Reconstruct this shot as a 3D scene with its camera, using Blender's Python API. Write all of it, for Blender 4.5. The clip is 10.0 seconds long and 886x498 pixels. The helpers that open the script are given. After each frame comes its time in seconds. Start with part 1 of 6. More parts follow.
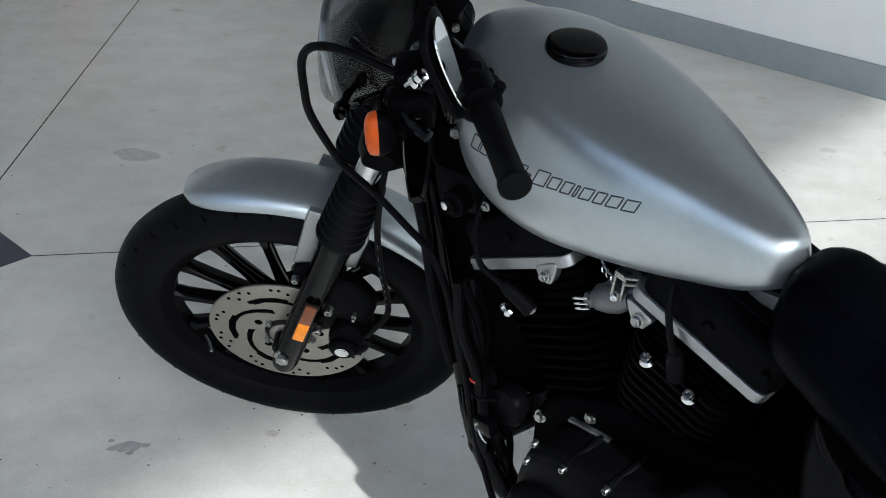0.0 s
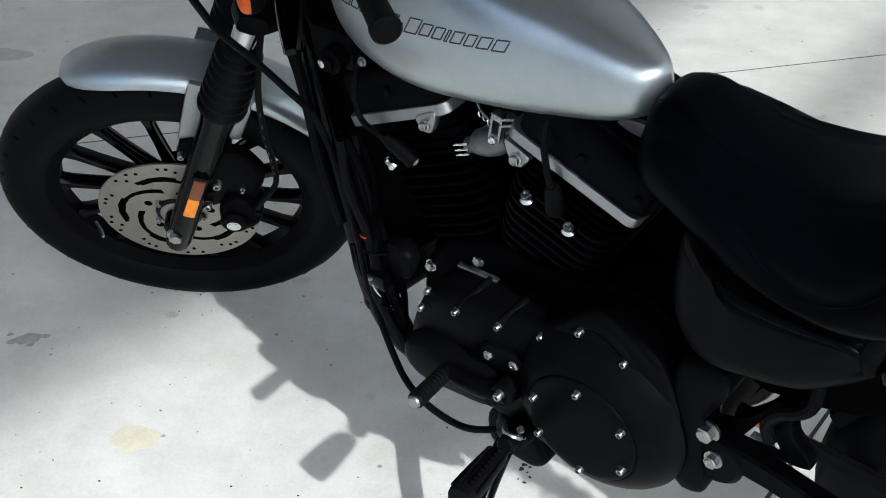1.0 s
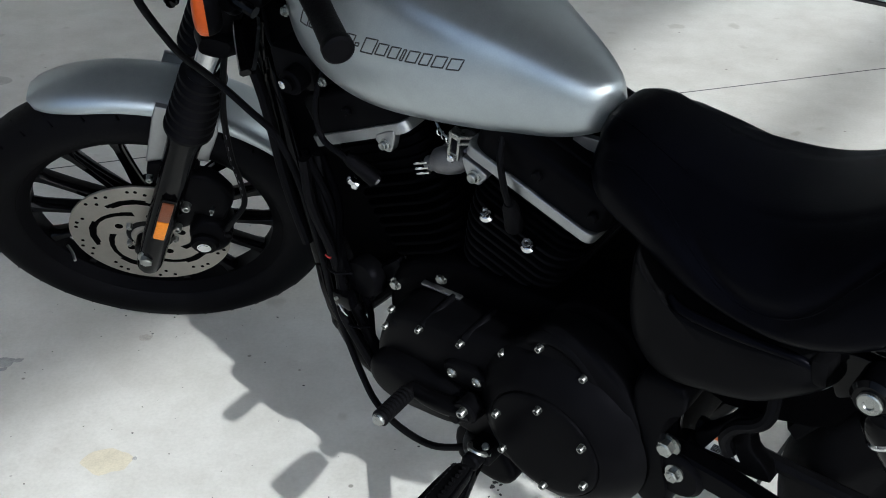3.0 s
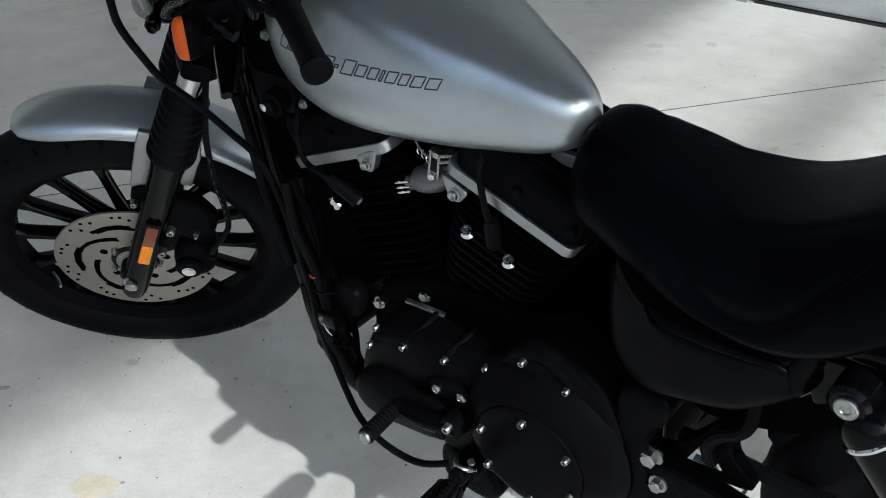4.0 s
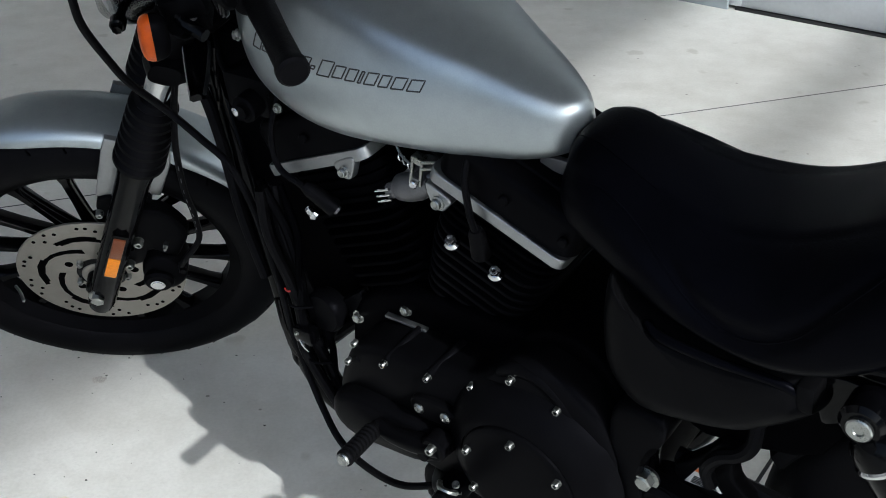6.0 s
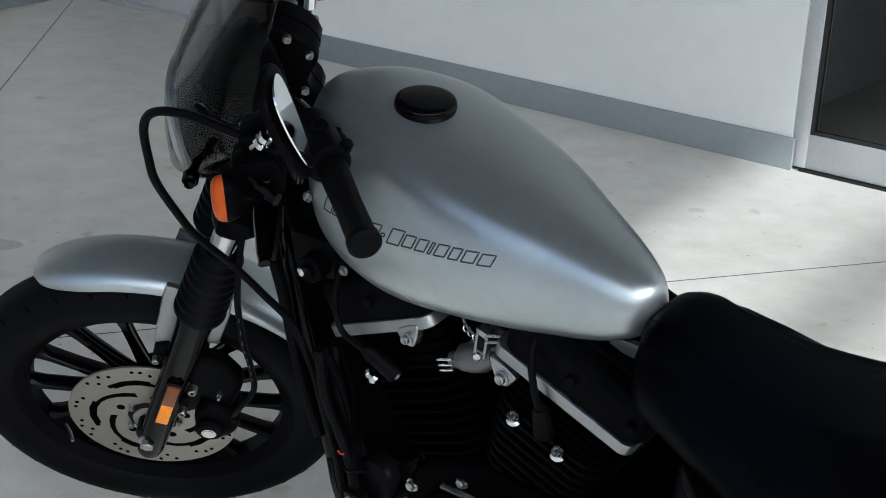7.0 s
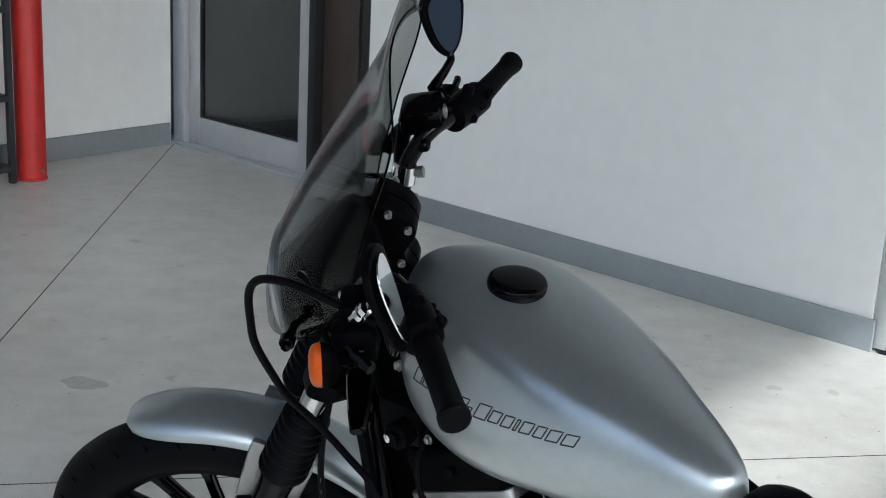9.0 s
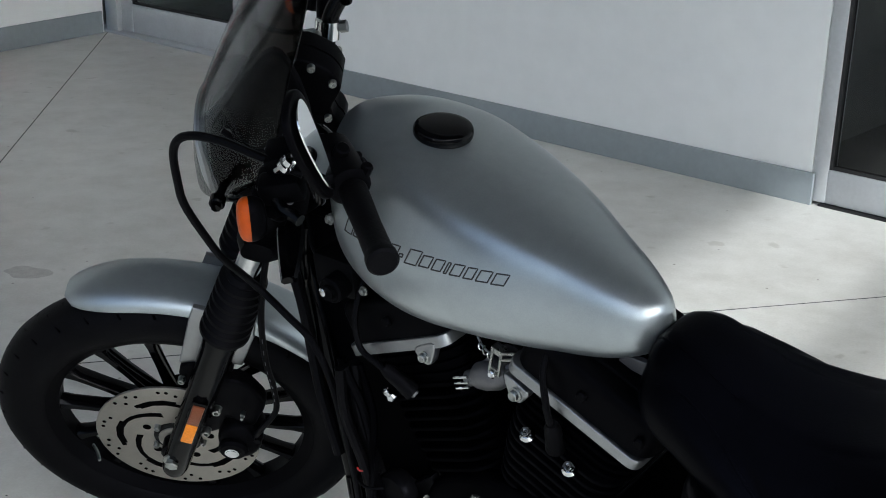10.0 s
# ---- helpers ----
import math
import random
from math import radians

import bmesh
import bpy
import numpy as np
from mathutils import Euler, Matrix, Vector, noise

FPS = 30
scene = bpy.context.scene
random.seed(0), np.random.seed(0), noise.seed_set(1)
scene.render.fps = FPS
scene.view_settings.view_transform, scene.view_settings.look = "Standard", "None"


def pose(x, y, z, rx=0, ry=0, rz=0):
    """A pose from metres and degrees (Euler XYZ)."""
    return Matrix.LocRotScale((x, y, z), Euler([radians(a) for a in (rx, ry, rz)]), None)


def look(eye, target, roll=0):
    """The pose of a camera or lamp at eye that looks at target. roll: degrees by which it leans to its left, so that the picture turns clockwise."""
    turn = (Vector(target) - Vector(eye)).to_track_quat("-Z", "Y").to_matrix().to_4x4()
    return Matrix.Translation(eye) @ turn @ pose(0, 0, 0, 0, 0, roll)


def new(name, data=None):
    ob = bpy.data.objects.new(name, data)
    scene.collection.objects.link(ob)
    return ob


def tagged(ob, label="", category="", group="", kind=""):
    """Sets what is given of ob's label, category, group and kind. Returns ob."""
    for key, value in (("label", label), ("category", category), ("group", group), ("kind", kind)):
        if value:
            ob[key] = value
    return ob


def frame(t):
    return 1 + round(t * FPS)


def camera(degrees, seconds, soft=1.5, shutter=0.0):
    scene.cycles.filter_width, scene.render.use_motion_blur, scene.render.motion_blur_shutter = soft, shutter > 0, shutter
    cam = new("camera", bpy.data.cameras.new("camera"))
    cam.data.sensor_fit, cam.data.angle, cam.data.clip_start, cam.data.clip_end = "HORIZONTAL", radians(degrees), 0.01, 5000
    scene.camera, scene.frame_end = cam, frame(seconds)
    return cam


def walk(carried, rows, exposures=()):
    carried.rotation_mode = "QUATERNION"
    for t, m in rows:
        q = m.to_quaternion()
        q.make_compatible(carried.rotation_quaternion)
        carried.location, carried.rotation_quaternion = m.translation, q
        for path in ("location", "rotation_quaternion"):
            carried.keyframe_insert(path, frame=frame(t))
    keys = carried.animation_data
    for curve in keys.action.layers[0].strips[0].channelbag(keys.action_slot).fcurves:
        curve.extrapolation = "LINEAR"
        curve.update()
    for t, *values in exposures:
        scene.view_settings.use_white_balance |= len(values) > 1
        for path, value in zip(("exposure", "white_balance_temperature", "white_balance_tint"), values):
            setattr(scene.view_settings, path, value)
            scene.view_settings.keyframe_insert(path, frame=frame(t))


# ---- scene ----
cam = camera(39.6, 10.0, 1.0)
PATH = [
    (0, (0.751, -1.744, 1.399), (0.361, 0.014, 0.528), 1.6),
    (0.5, (0.77, -1.804, 1.386), (0.506, -0.049, 0.464), 0.4),
    (1, (0.778, -1.804, 1.37), (0.569, -0.096, 0.35), -0.0),
    (1.5, (0.795, -1.803, 1.367), (0.6, -0.102, 0.333), 0.3),
    (2, (0.799, -1.794, 1.369), (0.562, -0.098, 0.336), -0.8),
    (2.5, (0.811, -1.803, 1.359), (0.592, -0.089, 0.352), -0.4),
    (3, (0.821, -1.81, 1.369), (0.621, -0.083, 0.381), -0.5),
    (4.5, (0.829, -1.835, 1.373), (0.657, -0.081, 0.428), -1.6),
    (5, (0.83, -1.831, 1.383), (0.644, -0.075, 0.444), -2.7),
    (5.2, (0.833, -1.828, 1.368), (0.677, -0.063, 0.441), -1.9),
    (6.5, (0.792, -1.717, 1.33), (0.63, 0.038, 0.383), 0.1),
    (6.9, (0.786, -1.712, 1.359), (0.57, 0.117, 0.581), 0.9),
    (7, (0.786, -1.712, 1.363), (0.56, 0.129, 0.617), 1.1),
    (7.5, (0.778, -1.72, 1.385), (0.517, 0.16, 0.755), 3.0),
    (8, (0.776, -1.738, 1.4), (0.467, 0.161, 0.853), 3.5),
    (8.5, (0.772, -1.754, 1.408), (0.421, 0.149, 0.903), 3.3),
    (9, (0.77, -1.76, 1.407), (0.409, 0.138, 0.892), 3.0),
    (9.5, (0.781, -1.762, 1.391), (0.454, 0.122, 0.805), 2.0),
    (10, (0.804, -1.768, 1.364), (0.534, 0.09, 0.674), 1.0),
]
walk(cam, [(t, look(eye, target, roll)) for t, eye, target, roll in PATH], exposures=[(0.0, 0.98, 5580, 6), (0.5, 0.96, 5580, 6), (1.0, 0.93, 5580, 6), (1.5, 0.82, 5580, 6), (2.0, 0.74, 5580, 6), (2.5, 0.69, 5580, 6), (5.2, 0.65, 5580, 6), (6.5, 0.68, 5580, 6), (7.0, 0.82, 5580, 6), (8.0, 0.83, 5580, 6), (9.0, 0.85, 5580, 6), (10.0, 0.68, 5580, 6)])

# ---- light ----
SUN_AZ, SUN_EL = radians(-50.0), radians(32.0)
world = bpy.data.worlds.new("world")
scene.world = world
world.use_nodes = True
wn = world.node_tree
sky = wn.nodes.new("ShaderNodeTexSky")
sky.sky_type = "NISHITA"
sky.sun_disc = False
sky.dust_density = 4.0
sky.sun_elevation = SUN_EL
sky.sun_rotation = radians(90.0) - SUN_AZ
wn.nodes["Background"].inputs["Strength"].default_value = 0.15
haze = wn.nodes.new("ShaderNodeHueSaturation")  # thin haze pales the blue
haze.inputs["Saturation"].default_value = 0.68
wn.links.new(sky.outputs["Color"], haze.inputs["Color"])
wn.links.new(haze.outputs["Color"], wn.nodes["Background"].inputs["Color"])
sun_data = bpy.data.lights.new("sun", "SUN")
sun_data.energy, sun_data.angle, sun_data.color = 3.2, radians(1.0), (1.0, 0.92, 0.81)
sun = new("sun", sun_data)
to_sun = Vector((math.cos(SUN_EL) * math.cos(SUN_AZ), math.cos(SUN_EL) * math.sin(SUN_AZ), math.sin(SUN_EL)))
sun.matrix_world = look(to_sun * 20, (0, 0, 0))


# ---- materials ----
from mathutils.bvhtree import BVHTree

def material(name, colour, rough=0.5, metal=0.0, coat=0.0, noise_scale=0.0, vary=0.0, bump=0.0, bump_scale=0.0, rough_vary=0.0, spec=0.5):
    """A principled surface with mottling at two scales, uneven gloss and fine relief."""
    m = bpy.data.materials.new(name)
    m.use_nodes = True
    nt = m.node_tree
    b = nt.nodes["Principled BSDF"]
    b.inputs["Base Color"].default_value = (*colour, 1)
    b.inputs["Roughness"].default_value = rough
    b.inputs["Metallic"].default_value = metal
    b.inputs["Specular IOR Level"].default_value = spec
    if spec < 0.06:
        b.inputs["Specular Tint"].default_value = (0.80, 0.80, 1.0, 1)  # the black coats have a cold sheen
    b.inputs["Coat Weight"].default_value = coat
    b.inputs["Coat Roughness"].default_value = 0.08
    co = nt.nodes.new("ShaderNodeTexCoord")
    if vary:
        n1 = nt.nodes.new("ShaderNodeTexNoise")
        n1.inputs["Scale"].default_value, n1.inputs["Detail"].default_value = noise_scale, 6
        n2 = nt.nodes.new("ShaderNodeTexNoise")
        n2.inputs["Scale"].default_value, n2.inputs["Detail"].default_value = noise_scale * 9, 3
        add = nt.nodes.new("ShaderNodeMath")
        add.operation = "ADD"
        ramp = nt.nodes.new("ShaderNodeValToRGB")
        ramp.color_ramp.elements[0].position, ramp.color_ramp.elements[1].position = 0.7, 1.3
        half = nt.nodes.new("ShaderNodeMath")
        half.operation, half.inputs[1].default_value = "MULTIPLY", 0.5
        ramp.color_ramp.elements[0].position, ramp.color_ramp.elements[1].position = 0.35, 0.65
        lo, hi = [c * (1 - vary) for c in colour], [min(1, c * (1 + vary)) for c in colour]
        ramp.color_ramp.elements[0].color, ramp.color_ramp.elements[1].color = (*lo, 1), (*hi, 1)
        for n in (n1, n2):
            nt.links.new(co.outputs["Object"], n.inputs["Vector"])
        nt.links.new(n1.outputs["Fac"], add.inputs[0])
        nt.links.new(n2.outputs["Fac"], add.inputs[1])
        nt.links.new(add.outputs[0], half.inputs[0])
        nt.links.new(half.outputs[0], ramp.inputs["Fac"])
        nt.links.new(ramp.outputs["Color"], b.inputs["Base Color"])
        if rough_vary:
            mr = nt.nodes.new("ShaderNodeMapRange")
            mr.inputs["From Min"].default_value, mr.inputs["From Max"].default_value = 0.35, 0.65
            mr.inputs["To Min"].default_value, mr.inputs["To Max"].default_value = rough - rough_vary, rough + rough_vary
            nt.links.new(half.outputs[0], mr.inputs["Value"])
            nt.links.new(mr.outputs["Result"], b.inputs["Roughness"])
    if bump:
        nb = nt.nodes.new("ShaderNodeTexNoise")
        nb.inputs["Scale"].default_value, nb.inputs["Detail"].default_value = bump_scale, 4
        bu = nt.nodes.new("ShaderNodeBump")
        bu.inputs["Strength"].default_value, bu.inputs["Distance"].default_value = bump, 0.002
        nt.links.new(co.outputs["Object"], nb.inputs["Vector"])
        nt.links.new(nb.outputs["Fac"], bu.inputs["Height"])
        nt.links.new(bu.outputs["Normal"], b.inputs["Normal"])
    return m


def clear(name, colour, rough=0.0, ior=1.45):
    m = bpy.data.materials.new(name)
    m.use_nodes = True
    b = m.node_tree.nodes["Principled BSDF"]
    b.inputs["Base Color"].default_value = (*colour, 1)
    b.inputs["Roughness"].default_value = rough
    b.inputs["Transmission Weight"].default_value = 1.0
    b.inputs["IOR"].default_value = ior
    return m


SILVER = material("matt_silver_paint", (0.34, 0.375, 0.39), 0.29, 0.82, 0.0, 60, 0.05, 0.12, 900)
GLOSS = material("gloss_black_paint", (0.0012, 0.0012, 0.0016), 0.10, 0.0, 0.0, 20, 0.2, 0.03, 200, 0.03, 0.10)
SATIN = material("satin_black_coat", (0.002, 0.002, 0.0024), 0.36, 0.0, 0.0, 30, 0.25, 0.06, 700, 0.05, 0.020)
CRINKLE = material("crinkle_black_coat", (0.0007, 0.0007, 0.0010), 0.5, 0.0, 0.0, 40, 0.3, 0.12, 900, 0.06, 0.008)
# Glossier, paler copy of the crinkle coat stands for light on the rear fins.
FIN_LIT = material("lit_black_fin", (0.0016, 0.0016, 0.002), 0.36, 0.0, 0.0, 40, 0.3, 0.08, 900, 0.06, 0.024)
CAST_GREY = material("grey_casting", (0.13, 0.13, 0.135), 0.45, 0.6, 0.0, 60, 0.15, 0.2, 500, 0.05)
RUBBER = material("black_rubber", (0.0026, 0.0026, 0.0029), 0.5, 0.0, 0.0, 25, 0.3, 0.2, 400, 0.08, 0.045)
PLASTIC = material("black_plastic", (0.0028, 0.0028, 0.0031), 0.36, 0.0, 0.0, 25, 0.25, 0.05, 600, 0.06, 0.022)
LEATHER = material("black_vinyl", (0.0010, 0.0011, 0.0019), 0.34, 0.0, 0.0, 12, 0.25, 0.12, 420, 0.05, 0.024)
CHROME = material("chrome", (0.6, 0.61, 0.62), 0.1, 1.0, 0.0, 60, 0.06)
ZINC = material("zinc_plated_steel", (0.30, 0.31, 0.30), 0.3, 1.0, 0.0, 80, 0.12, 0.1, 600, 0.05)
ALLOY = material("bare_aluminium", (0.30, 0.31, 0.32), 0.4, 1.0, 0.0, 70, 0.1, 0.1, 900, 0.06)
STEEL = material("brushed_disc_steel", (0.30, 0.285, 0.26), 0.42, 1.0, 0.0, 60, 0.1, 0.1, 900, 0.06)
AMBER = material("amber_lens", (0.42, 0.066, 0.003), 0.3, 0.0, 0.0, 120, 0.15, 0.3, 500, 0.0, 0.2)
MIRROR = material("mirror_glass", (0.85, 0.87, 0.88), 0.02, 1.0)
# The far mirror's dark blue reflection is put into the glass colour.
MIRROR_DARK_REFLECTION = material("mirror_glass_dark_reflection", (0.02, 0.027, 0.042), 0.03, 1.0)


def smoked(name, tint, rough, sheen=0.1):
    """Thin clear plastic: light passes straight through, tinted, with a gloss that grows at grazing angles."""
    m = bpy.data.materials.new(name)
    m.use_nodes = True
    nt = m.node_tree
    nt.nodes.remove(nt.nodes["Principled BSDF"])
    through_it, gloss = nt.nodes.new("ShaderNodeBsdfTransparent"), nt.nodes.new("ShaderNodeBsdfGlossy")
    through_it.inputs["Color"].default_value = (*tint, 1)
    gloss.inputs["Roughness"].default_value = rough
    gloss.inputs["Color"].default_value = (0.8, 0.82, 0.85, 1)
    lw, mix = nt.nodes.new("ShaderNodeLayerWeight"), nt.nodes.new("ShaderNodeMixShader")
    rise, scale = nt.nodes.new("ShaderNodeMath"), nt.nodes.new("ShaderNodeMath")
    rise.operation, rise.inputs[1].default_value = "POWER", 3.5
    scale.operation, scale.inputs[1].default_value = "MULTIPLY", sheen
    nt.links.new(lw.outputs["Facing"], rise.inputs[0])
    nt.links.new(rise.outputs[0], scale.inputs[0])
    nt.links.new(scale.outputs[0], mix.inputs["Fac"])
    nt.links.new(through_it.outputs["BSDF"], mix.inputs[1])
    nt.links.new(gloss.outputs["BSDF"], mix.inputs[2])
    nt.links.new(mix.outputs["Shader"], nt.nodes["Material Output"].inputs["Surface"])
    return m


TINT = smoked("smoked_acrylic", (0.66, 0.665, 0.655), 0.13, 0.48)
TINT_EDGE = smoked("smoked_acrylic_edge", (0.22, 0.23, 0.24), 0.05, 0.5)
AMBER_REFL = material("yellow_amber_reflector", (0.75, 0.235, 0.012), 0.3, 0.0, 0.0, 160, 0.25, 0.3, 700, 0.0, 0.2)
# Shaded copy of the amber reflector: its missing light is put into the colour.
AMBER_UNLIT = material("amber_reflector_unlit", (0.15, 0.045, 0.018), 0.3, 0.0, 0.0, 120, 0.15, 0.3, 500, 0.0, 0.2)
INK = material("black_lettering_vinyl", (0.01, 0.01, 0.011), 0.4)
PAPER = material("printed_label", (0.75, 0.74, 0.7), 0.5)
ORANGE_INK = material("orange_label_band", (0.7, 0.16, 0.03), 0.5)
WALL_PAINT = material("white_wall_paint", (0.80, 0.815, 0.81), 0.6, 0.0, 0.0, 1.2, 0.03, 0.08, 300)
SKIRT_PAINT = material("grey_skirting_paint", (0.25, 0.28, 0.295), 0.5, 0.0, 0.0, 4, 0.06, 0.1, 200)
FRAME_ALU = material("anodised_door_frame", (0.52, 0.54, 0.56), 0.45, 0.35, 0.0, 9, 0.05, 0.05, 300)
# Also blackens the strips that stand for gaps beside and under the doors.
GASKET_AND_GAP = material("gasket_and_gap_black", (0.012, 0.012, 0.013), 0.6)
RED_PAINT = material("red_post_paint", (0.42, 0.02, 0.016), 0.4, 0.0, 0.0, 8, 0.15, 0.1, 90, 0.08)
DARK_ROOM = material("dim_interior_paint", (0.32, 0.325, 0.30), 0.8, 0.0, 0.0, 2, 0.1)
BROWN_PANEL = material("brown_timber_panel", (0.055, 0.042, 0.035), 0.5, 0.0, 0.0, 6, 0.2)
BLUE_GREY = material("dark_blue_floor_paint", (0.045, 0.05, 0.068), 0.5, 0.0, 0.0, 12, 0.15)
# Dark tone of an unseen wall added to hold light off the left.
SHADE_WALL = material("dark_shade_wall", (0.07, 0.072, 0.075), 0.6, 0.0, 0.0, 3.0, 0.12)
ROOF_PAINT = material("soffit_paint", (0.085, 0.086, 0.09), 0.7, 0.0, 0.0, 0.8, 0.08)
ASPHALT = material("pale_pavement", (0.22, 0.215, 0.205), 0.85, 0.0, 0.0, 0.5, 0.12)
GLASS = clear("door_glass", (0.62, 0.66, 0.66), 0.0, 1.45)


def concrete():
    m = bpy.data.materials.new("polished_concrete")
    m.use_nodes = True
    nt = m.node_tree
    b = nt.nodes["Principled BSDF"]
    co = nt.nodes.new("ShaderNodeTexCoord")

    def noise_at(scale, detail, rough=0.6):
        n = nt.nodes.new("ShaderNodeTexNoise")
        n.inputs["Scale"].default_value, n.inputs["Detail"].default_value, n.inputs["Roughness"].default_value = scale, detail, rough
        nt.links.new(co.outputs["Object"], n.inputs["Vector"])
        return n

    def ramp_of(src, p0, p1, c0, c1):
        r = nt.nodes.new("ShaderNodeValToRGB")
        r.color_ramp.elements[0].position, r.color_ramp.elements[1].position = p0, p1
        r.color_ramp.elements[0].color, r.color_ramp.elements[1].color = (*c0, 1), (*c1, 1)
        nt.links.new(src.outputs["Fac"], r.inputs["Fac"])
        return r

    def mult(a, bb, fac=1.0):
        x = nt.nodes.new("ShaderNodeMix")
        x.data_type, x.blend_type = "RGBA", "MULTIPLY"
        x.inputs["Factor"].default_value = fac
        nt.links.new(a, x.inputs["A"])
        nt.links.new(bb, x.inputs["B"])
        return x.outputs["Result"]

    big = ramp_of(noise_at(0.9, 4), 0.3, 0.7, (0.57, 0.565, 0.53), (0.69, 0.69, 0.66))
    cloud = ramp_of(noise_at(6.5, 7, 0.7), 0.3, 0.62, (0.83, 0.825, 0.81), (1, 1, 1))
    grain = ramp_of(noise_at(140, 3), 0.3, 0.6, (0.92, 0.92, 0.92), (1, 1, 1))
    blots = ramp_of(noise_at(11, 2, 0.4), 0.25, 0.31, (0.80, 0.79, 0.77), (1, 1, 1))
    smear = ramp_of(noise_at(2.6, 8, 0.75), 0.55, 0.72, (1, 1, 1), (0.90, 0.895, 0.885))
    scuff = ramp_of(noise_at(28, 5, 0.8), 0.62, 0.74, (1, 1, 1), (0.86, 0.855, 0.85))
    v = nt.nodes.new("ShaderNodeTexVoronoi")
    v.inputs["Scale"].default_value, v.inputs["Randomness"].default_value = 9.0, 1.0
    nt.links.new(co.outputs["Object"], v.inputs["Vector"])
    speck = nt.nodes.new("ShaderNodeValToRGB")
    speck.color_ramp.elements[0].position, speck.color_ramp.elements[1].position = 0.03, 0.045
    speck.color_ramp.elements[0].color, speck.color_ramp.elements[1].color = (0.3, 0.28, 0.26, 1), (1, 1, 1, 1)
    nt.links.new(v.outputs["Distance"], speck.inputs["Fac"])
    col = mult(mult(mult(mult(big.outputs["Color"], cloud.outputs["Color"]), grain.outputs["Color"]), mult(blots.outputs["Color"], mult(smear.outputs["Color"], scuff.outputs["Color"]))), speck.outputs["Color"], 0.8)
    nt.links.new(col, b.inputs["Base Color"])
    gl = nt.nodes.new("ShaderNodeMapRange")
    gl.inputs["To Min"].default_value, gl.inputs["To Max"].default_value = 0.32, 0.52
    nt.links.new(noise_at(4, 5).outputs["Fac"], gl.inputs["Value"])
    nt.links.new(gl.outputs["Result"], b.inputs["Roughness"])
    bu = nt.nodes.new("ShaderNodeBump")
    bu.inputs["Strength"].default_value, bu.inputs["Distance"].default_value = 0.06, 0.003
    nt.links.new(noise_at(60, 5).outputs["Fac"], bu.inputs["Height"])
    nt.links.new(bu.outputs["Normal"], b.inputs["Normal"])
    return m


CONCRETE = concrete()


# ---- shaping helpers ----
def finish(name, bm, mat, angle=35):
    bmesh.ops.recalc_face_normals(bm, faces=bm.faces[:])
    me = bpy.data.meshes.new(name)
    bm.to_mesh(me)
    bm.free()
    for p in me.polygons:
        p.use_smooth = True
    me.set_sharp_from_angle(angle=radians(angle))
    for one in mat if isinstance(mat, (list, tuple)) else (mat,):
        me.materials.append(one)
    return me


def part(name, bm, mat, parent, label="", angle=35, m=None):
    """One mesh under a thing or a part; coordinates are the top thing's own."""
    if m is not None:
        bm.transform(m)
    ob = new(name, finish(name, bm, mat, angle))
    ob.parent = parent
    if label:
        ob["label"] = label
    return ob


def thing(name, label, category, kind="", m=None, group=""):
    ob = new(name)
    if m is not None:
        ob.matrix_world = m
    return tagged(ob, label, category, group, kind)


def solid(name, bm, mat, label, category, kind="", m=None, group="", angle=35):
    ob = new(name, finish(name, bm, mat, angle))
    if m is not None:
        ob.matrix_world = m
    return tagged(ob, label, category, group, kind)


def box(x0, x1, y0, y1, z0, z1, bev=0.0, seg=2):
    bm = bmesh.new()
    bmesh.ops.create_cube(bm, size=1.0)
    bm.transform(Matrix.LocRotScale(((x0 + x1) / 2, (y0 + y1) / 2, (z0 + z1) / 2), None, (abs(x1 - x0), abs(y1 - y0), abs(z1 - z0))))
    if bev:
        bmesh.ops.bevel(bm, geom=bm.edges[:], offset=bev, segments=seg, profile=0.5, affect="EDGES")
    return bm


def join(*bms):
    out = bmesh.new()
    for b in bms:
        me = bpy.data.meshes.new("tmp")
        b.to_mesh(me)
        b.free()
        out.from_mesh(me)
        bpy.data.meshes.remove(me)
    return out


def rings(loops, closed=True, caps=True):
    """A skin over rings of equally many points; closed: each ring runs round."""
    bm = bmesh.new()
    vs = [[bm.verts.new(p) for p in loop] for loop in loops]
    n = len(loops[0])
    for a, b in zip(vs, vs[1:]):
        for i in range(n if closed else n - 1):
            j = (i + 1) % n
            bm.faces.new((a[i], a[j], b[j], b[i]))
    if caps and closed:
        bm.faces.new(vs[0][::-1])
        bm.faces.new(vs[-1])
    return bm


def along(a, b):
    """A frame whose z runs from a to b, at a."""
    a, b = Vector(a), Vector(b)
    return Matrix.Translation(a) @ (b - a).to_track_quat("Z", "Y").to_matrix().to_4x4()


def lathe(profile, a, b, n=28):
    """Turned about the line a-b; the profile holds pairs of distance from a and radius."""
    m = along(a, b)
    loops = [[m @ Vector((r * math.cos(2 * math.pi * i / n), r * math.sin(2 * math.pi * i / n), d)) for i in range(n)] for d, r in profile]
    return rings(loops)


def rod(a, b, r, r2=None, n=16, bev=0.0):
    d = (Vector(b) - Vector(a)).length
    r2 = r if r2 is None else r2
    if bev:
        return lathe([(0, r - bev), (bev, r), (d - bev, r2), (d, r2 - bev)], a, b, n)
    return lathe([(0, r), (d, r2)], a, b, n)


